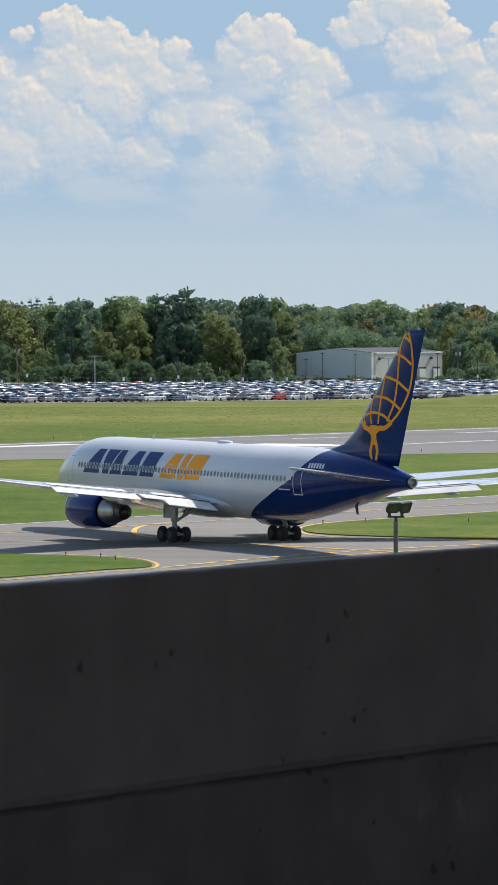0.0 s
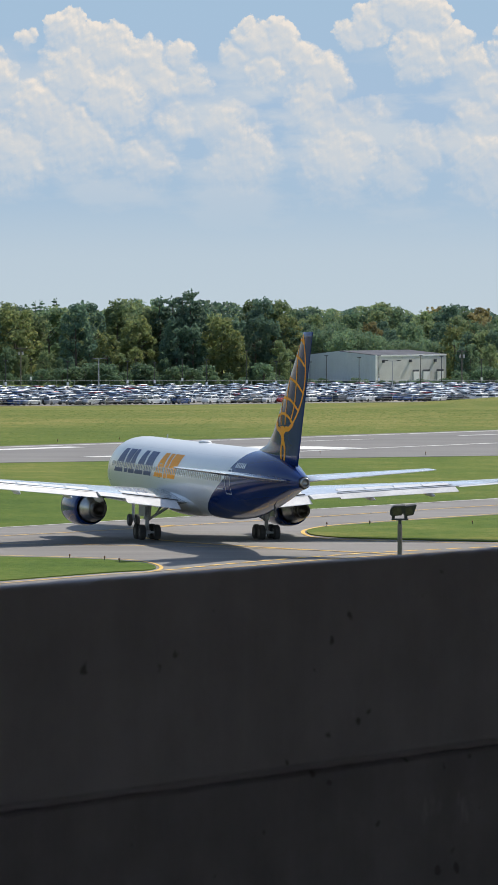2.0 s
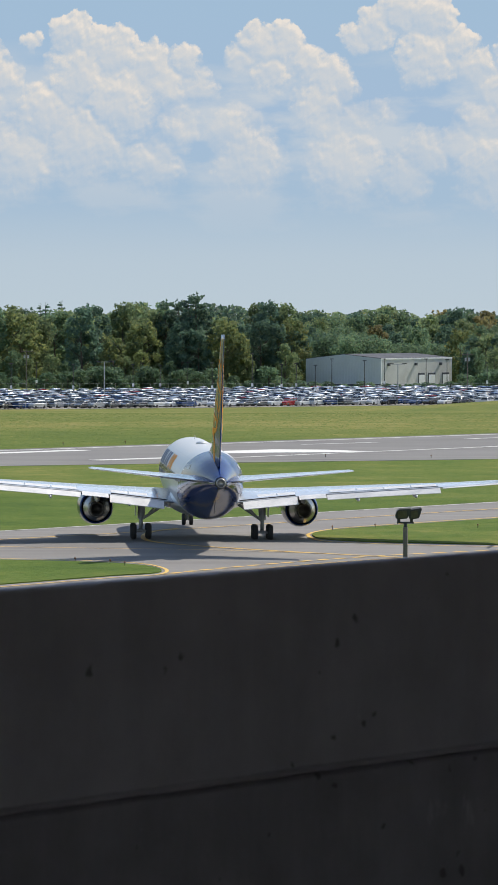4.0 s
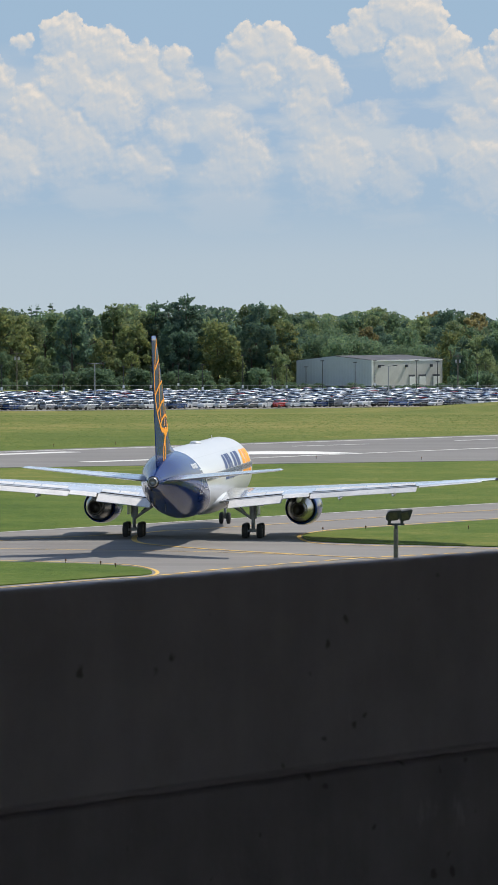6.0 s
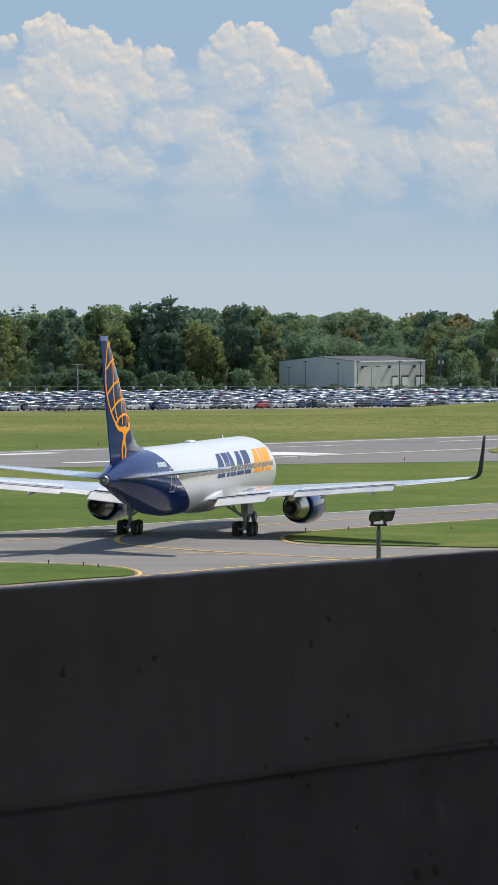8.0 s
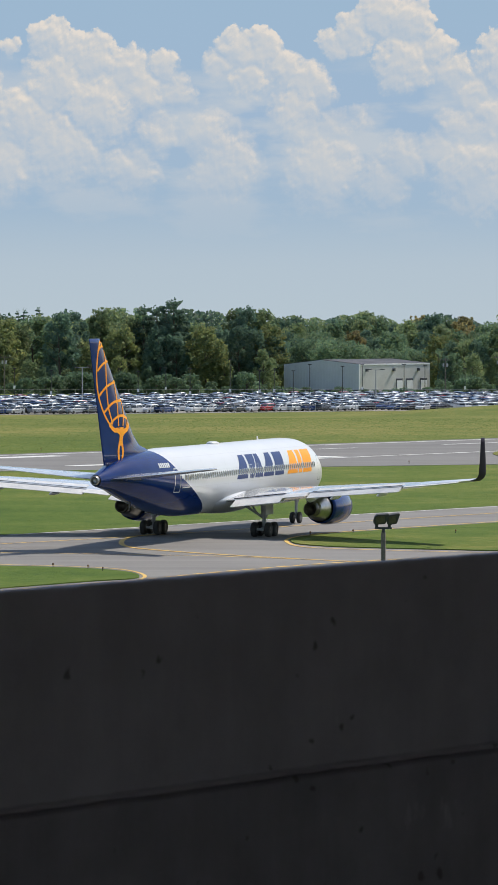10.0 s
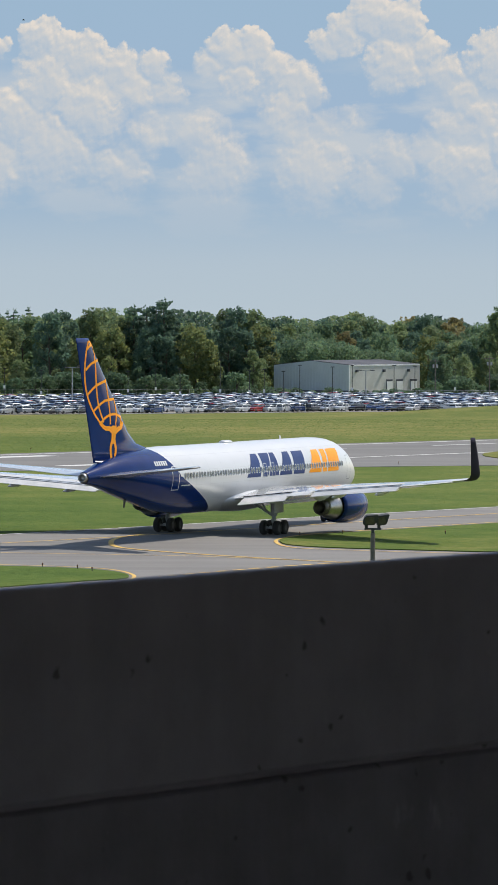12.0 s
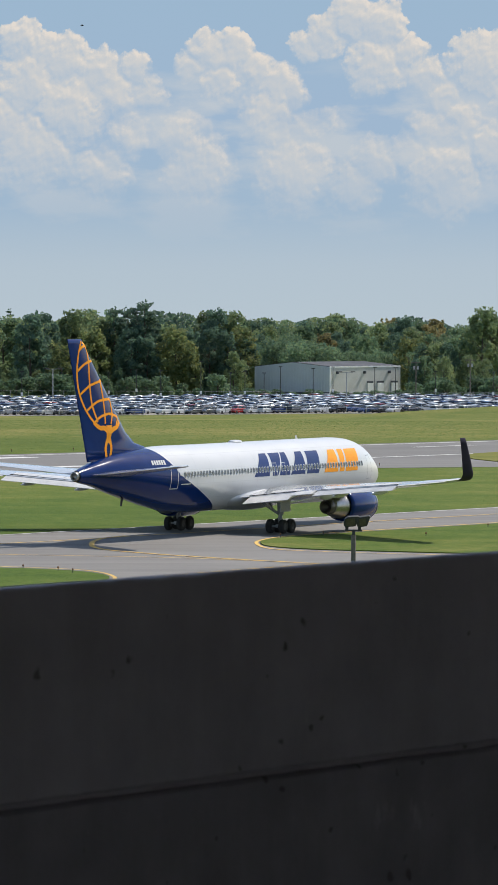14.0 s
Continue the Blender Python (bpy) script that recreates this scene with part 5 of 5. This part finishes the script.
# ---------------------------------------------------------------- sky backdrop
def sky_backdrop():
    """A far sky with cumulus over a pale haze; it gives off its own light."""
    y = 4700.0
    m = bpy.data.materials.new("cloudy_sky")
    m.use_nodes = True
    t = m.node_tree
    for nd in list(t.nodes):
        t.nodes.remove(nd)
    n = Nodes(t)
    co = n.add("TexCoord").outputs["Object"]      # 1 unit: 100 picture angles
    sep = n.add("SeparateXYZ", {0: co}).outputs
    # cumulus heads: place from the left and from the top, and size, in the same units
    puffs = [(1.12, 0.52, .46), (1.48, 0.75, .48), (1.95, 0.92, .50), (2.45, 1.10, .50), (2.75, 1.45, .50), (3.10, 0.98, .30), (3.35, 1.45, .34), (1.25, 1.30, .70), (0.62, 1.95, .70), (1.95, 1.75, .80), (0.36, 0.63, .20), (-0.1, 1.35, .40), (-0.5, 0.9, .5), (-0.9, 1.8, .9),
             (4.10, 0.95, .32), (4.45, 0.72, .42), (4.85, 0.75, .44), (5.25, 1.05, .42), (5.65, 1.30, .45), (5.90, 1.50, .30), (4.65, 1.20, .45), (5.45, 1.85, .55), (6.15, 2.05, .40), (6.55, 1.95, .28), (5.65, 2.20, .40), (3.95, 2.25, .55),
             (6.15, 0.62, .32), (6.50, 0.40, .42), (6.95, 0.10, .50), (7.45, 0.22, .52), (7.90, 0.75, .42), (8.25, 1.10, .40), (8.55, 1.45, .35), (7.35, 0.95, .60), (8.4, 2.05, .48), (8.9, 1.95, .50), (7.95, 2.45, .45), (7.4, 2.65, .55), (9.3, 0.9, .7), (10.2, 1.6, .9), (9.7, 2.4, .8),
             (1.3, 2.45, .85), (0.2, 2.75, .80), (2.5, 2.85, .60), (4.2, 2.75, .75), (5.9, 2.85, .80), (7.0, 3.05, .60), (8.6, 2.95, .85), (3.0, 2.2, .5)]

    def field(vec):
        """Cloud height at a place: overlapping domes with billowed skin."""
        warp = n.add("TexNoise", {"Vector": vec, "Scale": 2.2, "Detail": 4.0, "Roughness": 0.55})
        off = n.add("VectorMath", {0: warp.outputs["Color"], 1: (0.5, 0.5, 0.5)}, operation="SUBTRACT").outputs[0]
        w = n.add("VectorMath", {0: off, 1: (0.62, 0.0, 0.50)}, operation="MULTIPLY").outputs[0]
        curl = n.add("TexNoise", {"Vector": vec, "Scale": 8.0, "Detail": 5.0, "Roughness": 0.6})
        off = n.add("VectorMath", {0: curl.outputs["Color"], 1: (0.5, 0.5, 0.5)}, operation="SUBTRACT").outputs[0]
        w = n.add("VectorMath", {0: off, 1: (0.15, 0.0, 0.15), 2: w}, operation="MULTIPLY_ADD").outputs[0]
        pos = n.add("VectorMath", {0: vec, 1: w}, operation="ADD").outputs[0]
        acc = None
        for cx, cy, r in puffs:
            d = n.add("VectorMath", {0: pos, 1: (cx, 0.0, -cy)}, operation="SUBTRACT").outputs[0]
            q = n.add("VectorMath", {0: d, 1: d}, operation="DOT_PRODUCT").outputs["Value"]
            v = n.math("MULTIPLY_ADD", q, -1.0 / r, r)
            acc = v if acc is None else n.math("SMOOTH_MAX", acc, v, 0.10)
        big = n.add("TexVoronoi", {"Vector": pos, "Scale": 4.2, "Smoothness": 0.6}, feature="SMOOTH_F1").outputs["Distance"]
        fin = n.add("TexVoronoi", {"Vector": pos, "Scale": 10.0, "Smoothness": 0.6}, feature="SMOOTH_F1").outputs["Distance"]
        bil = n.math("MULTIPLY_ADD", big, 0.17, n.math("MULTIPLY", fin, 0.05))
        return n.math("SUBTRACT", n.math("ADD", n.math("MAXIMUM", acc, -0.9), 0.115), bil)

    f0 = field(co)
    f1 = field(n.add("VectorMath", {0: co, 1: (0.035, 0.0, 0.075)}, operation="ADD").outputs[0])
    soft = n.add("MapRange", {0: sep[2], 1: -0.5, 2: -2.0, 3: 0.09, 4: 0.55}).outputs[0]
    cover = n.math("DIVIDE", n.math("ADD", f0, 0.01), soft, clamp=True)
    low = n.add("MapRange", {0: sep[2], 1: -1.5, 2: -3.2, 3: 0.97, 4: 0.5}).outputs[0]
    cov = n.math("MULTIPLY", n.math("SMOOTH_MIN", cover, 1.0, 0.2), low)
    relief = n.math("MULTIPLY_ADD", n.math("SUBTRACT", f0, f1), 2.5, 0.44, clamp=True)
    cloud = n.ramp(relief, [(0.05, (0.43, 0.53, 0.645)), (0.38, (0.54, 0.59, 0.645)), (0.66, (0.655, 0.65, 0.64)), (1.0, (0.82, 0.745, 0.665))])
    hgt = n.add("MapRange", {0: sep[2], 1: 0.3, 2: -5.8, 3: 0.0, 4: 1.0}).outputs[0]
    clear = n.ramp(hgt, [(0.0, (0.345, 0.49, 0.645)), (0.35, (0.36, 0.49, 0.65)), (0.62, (0.37, 0.50, 0.64)), (0.8, (0.44, 0.55, 0.645)), (1.0, (0.475, 0.575, 0.645))])
    veil = n.noise(n.add("Mapping", {"Vector": co, "Rotation": (0, radians(14), 0), "Scale": (0.40, 1.0, 1.1)}).outputs[0], 1.1, 6.0, 0.55)
    band = n.add("MapRange", {0: sep[2], 1: -4.2, 2: -2.4, 3: 0.12, 4: 0.85}).outputs[0]
    veil = n.math("MULTIPLY", n.add("MapRange", {0: veil, 1: 0.43, 2: 0.57, 3: 0.0, 4: 1.0}).outputs[0], band)
    fade = n.add("MapRange", {0: sep[2], 1: -0.6, 2: -1.6, 3: 0.0, 4: 1.0}).outputs[0]
    haze = n.add("MapRange", {0: sep[2], 1: -3.4, 2: -4.4, 3: 0.0, 4: 0.22}).outputs[0]
    veil = n.math("MAXIMUM", n.math("MULTIPLY", veil, fade), haze)
    clear = n.mix(veil, clear, (0.555, 0.605, 0.655))
    col = n.mix(cov, clear, cloud)
    em = n.add("Emission", {"Color": col, "Strength": 0.99})
    out = n.add("OutputMaterial", {0: em.outputs[0]})
    bm = bmesh.new()
    u = y / LENS * 100
    ang = 14
    vs = [bm.verts.new(q) for q in ((-ang, 0, -9.0), (ang + 9, 0, -9.0), (ang + 9, 0, 9.0), (-ang, 0, 9.0))]
    bm.faces.new(vs)
    ob = link_mesh("backdrop_sky", bm, m)
    ob.matrix_basis = Matrix.LocRotScale((-4.41 * u, y, EYE_Z + 5.2 * u), None, (u, u, u))
    tagged(ob, "blue sky with sunlit cumulus clouds over pale haze", "sky", kind="structure")


BIRDS = []


def bird(px0, py0, px1, py1, t0, t1):
    """A far bird, gliding steadily across the sky."""
    d = 420.0
    b = thing("bird", label="small dark bird gliding far off", category="bird")
    bm = bmesh.new()
    loft(bm, [[(x, r * math.cos(a), r * math.sin(a)) for a in [2 * math.pi * k / 8 for k in range(8)]] for x, r in ((-.16, .01), (-.08, .035), (.05, .045), (.12, .03), (.16, .008))])
    part("body", bm, DARK, b)
    for s in (-1, 1):
        bm = bmesh.new()
        loft(bm, [[(.07, s * .03, .02), (-.05, s * .03, .02), (-.05, s * .03, .03), (.07, s * .03, .03)], [(.05, s * .16, .07), (-.05, s * .16, .07), (-.05, s * .16, .08), (.05, s * .16, .08)], [(-.02, s * .28, .04), (-.05, s * .28, .04), (-.05, s * .28, .045), (-.02, s * .28, .045)]])
        part("wing", bm, DARK, b)
    rows = []
    for k in range(8):
        t = 2.0 * k
        u = (t - t0) / (t1 - t0)
        px, py = px0 + (px1 - px0) * u, py0 + (py1 - py0) * u
        rows.append((t, pose((px - 441) / LENS * d, d, EYE_Z - (py - 520) / LENS * d)))
    BIRDS.append((b, rows))


# ---------------------------------------------------------------- build
ground()
pavements()
field_grass()
garage(parapet())
plane = airliner()
floodlight()
edge_markers()
car_park()
warehouse()
poles()
fence()
trees()
far_wood()
sky_backdrop()
bird(115, 19, 218, 24, 12.5, 14.0)

# seconds, x, y, heading of the airliner as it turns
TAXI = [(0.0, -1.43, 348.30, 118.77), (1.0, -2.60, 351.50, 112.14), (2.0, -3.46, 354.59, 105.52), (3.0, -4.03, 357.55, 99.25), (4.0, -4.34, 360.36, 93.56), (5.0, -4.41, 363.03, 88.52), (6.0, -4.27, 365.55, 84.16),
        (7.0, -3.96, 367.96, 80.39), (8.0, -3.49, 370.26, 77.11), (9.0, -2.90, 372.50, 74.19), (10.0, -2.18, 374.72, 71.53), (11.0, -1.36, 376.98, 69.03), (12.0, -0.42, 379.32, 66.69), (13.0, 0.64, 381.82, 64.58), (14.0, 1.86, 384.57, 62.87)]


def motions():
    walk(plane, [(t, pose(x, y, 0.03, 0.2 + 0.75 * (1 - smoothstep(2.5, 7.5, t)), 0, a)) for t, x, y, a in TAXI])
    for b, rows in BIRDS:
        walk(b, rows)
    for w, r, lat, rest in WHEELS:
        rows, roll = [(0.0, pose(*rest))], 0.0
        for (t0, x0, y0, a0), (t1, x1, y1, a1) in zip(TAXI, TAXI[1:]):
            go = math.hypot(x1 - x0, y1 - y0) - radians(a1 - a0) * lat
            for k in range(1, 6):
                rows.append((t0 + (t1 - t0) * k / 5, pose(*rest, 0, math.degrees((roll + go * k / 5) / r), 0)))
            roll += go
        walk(w, rows)


motions()
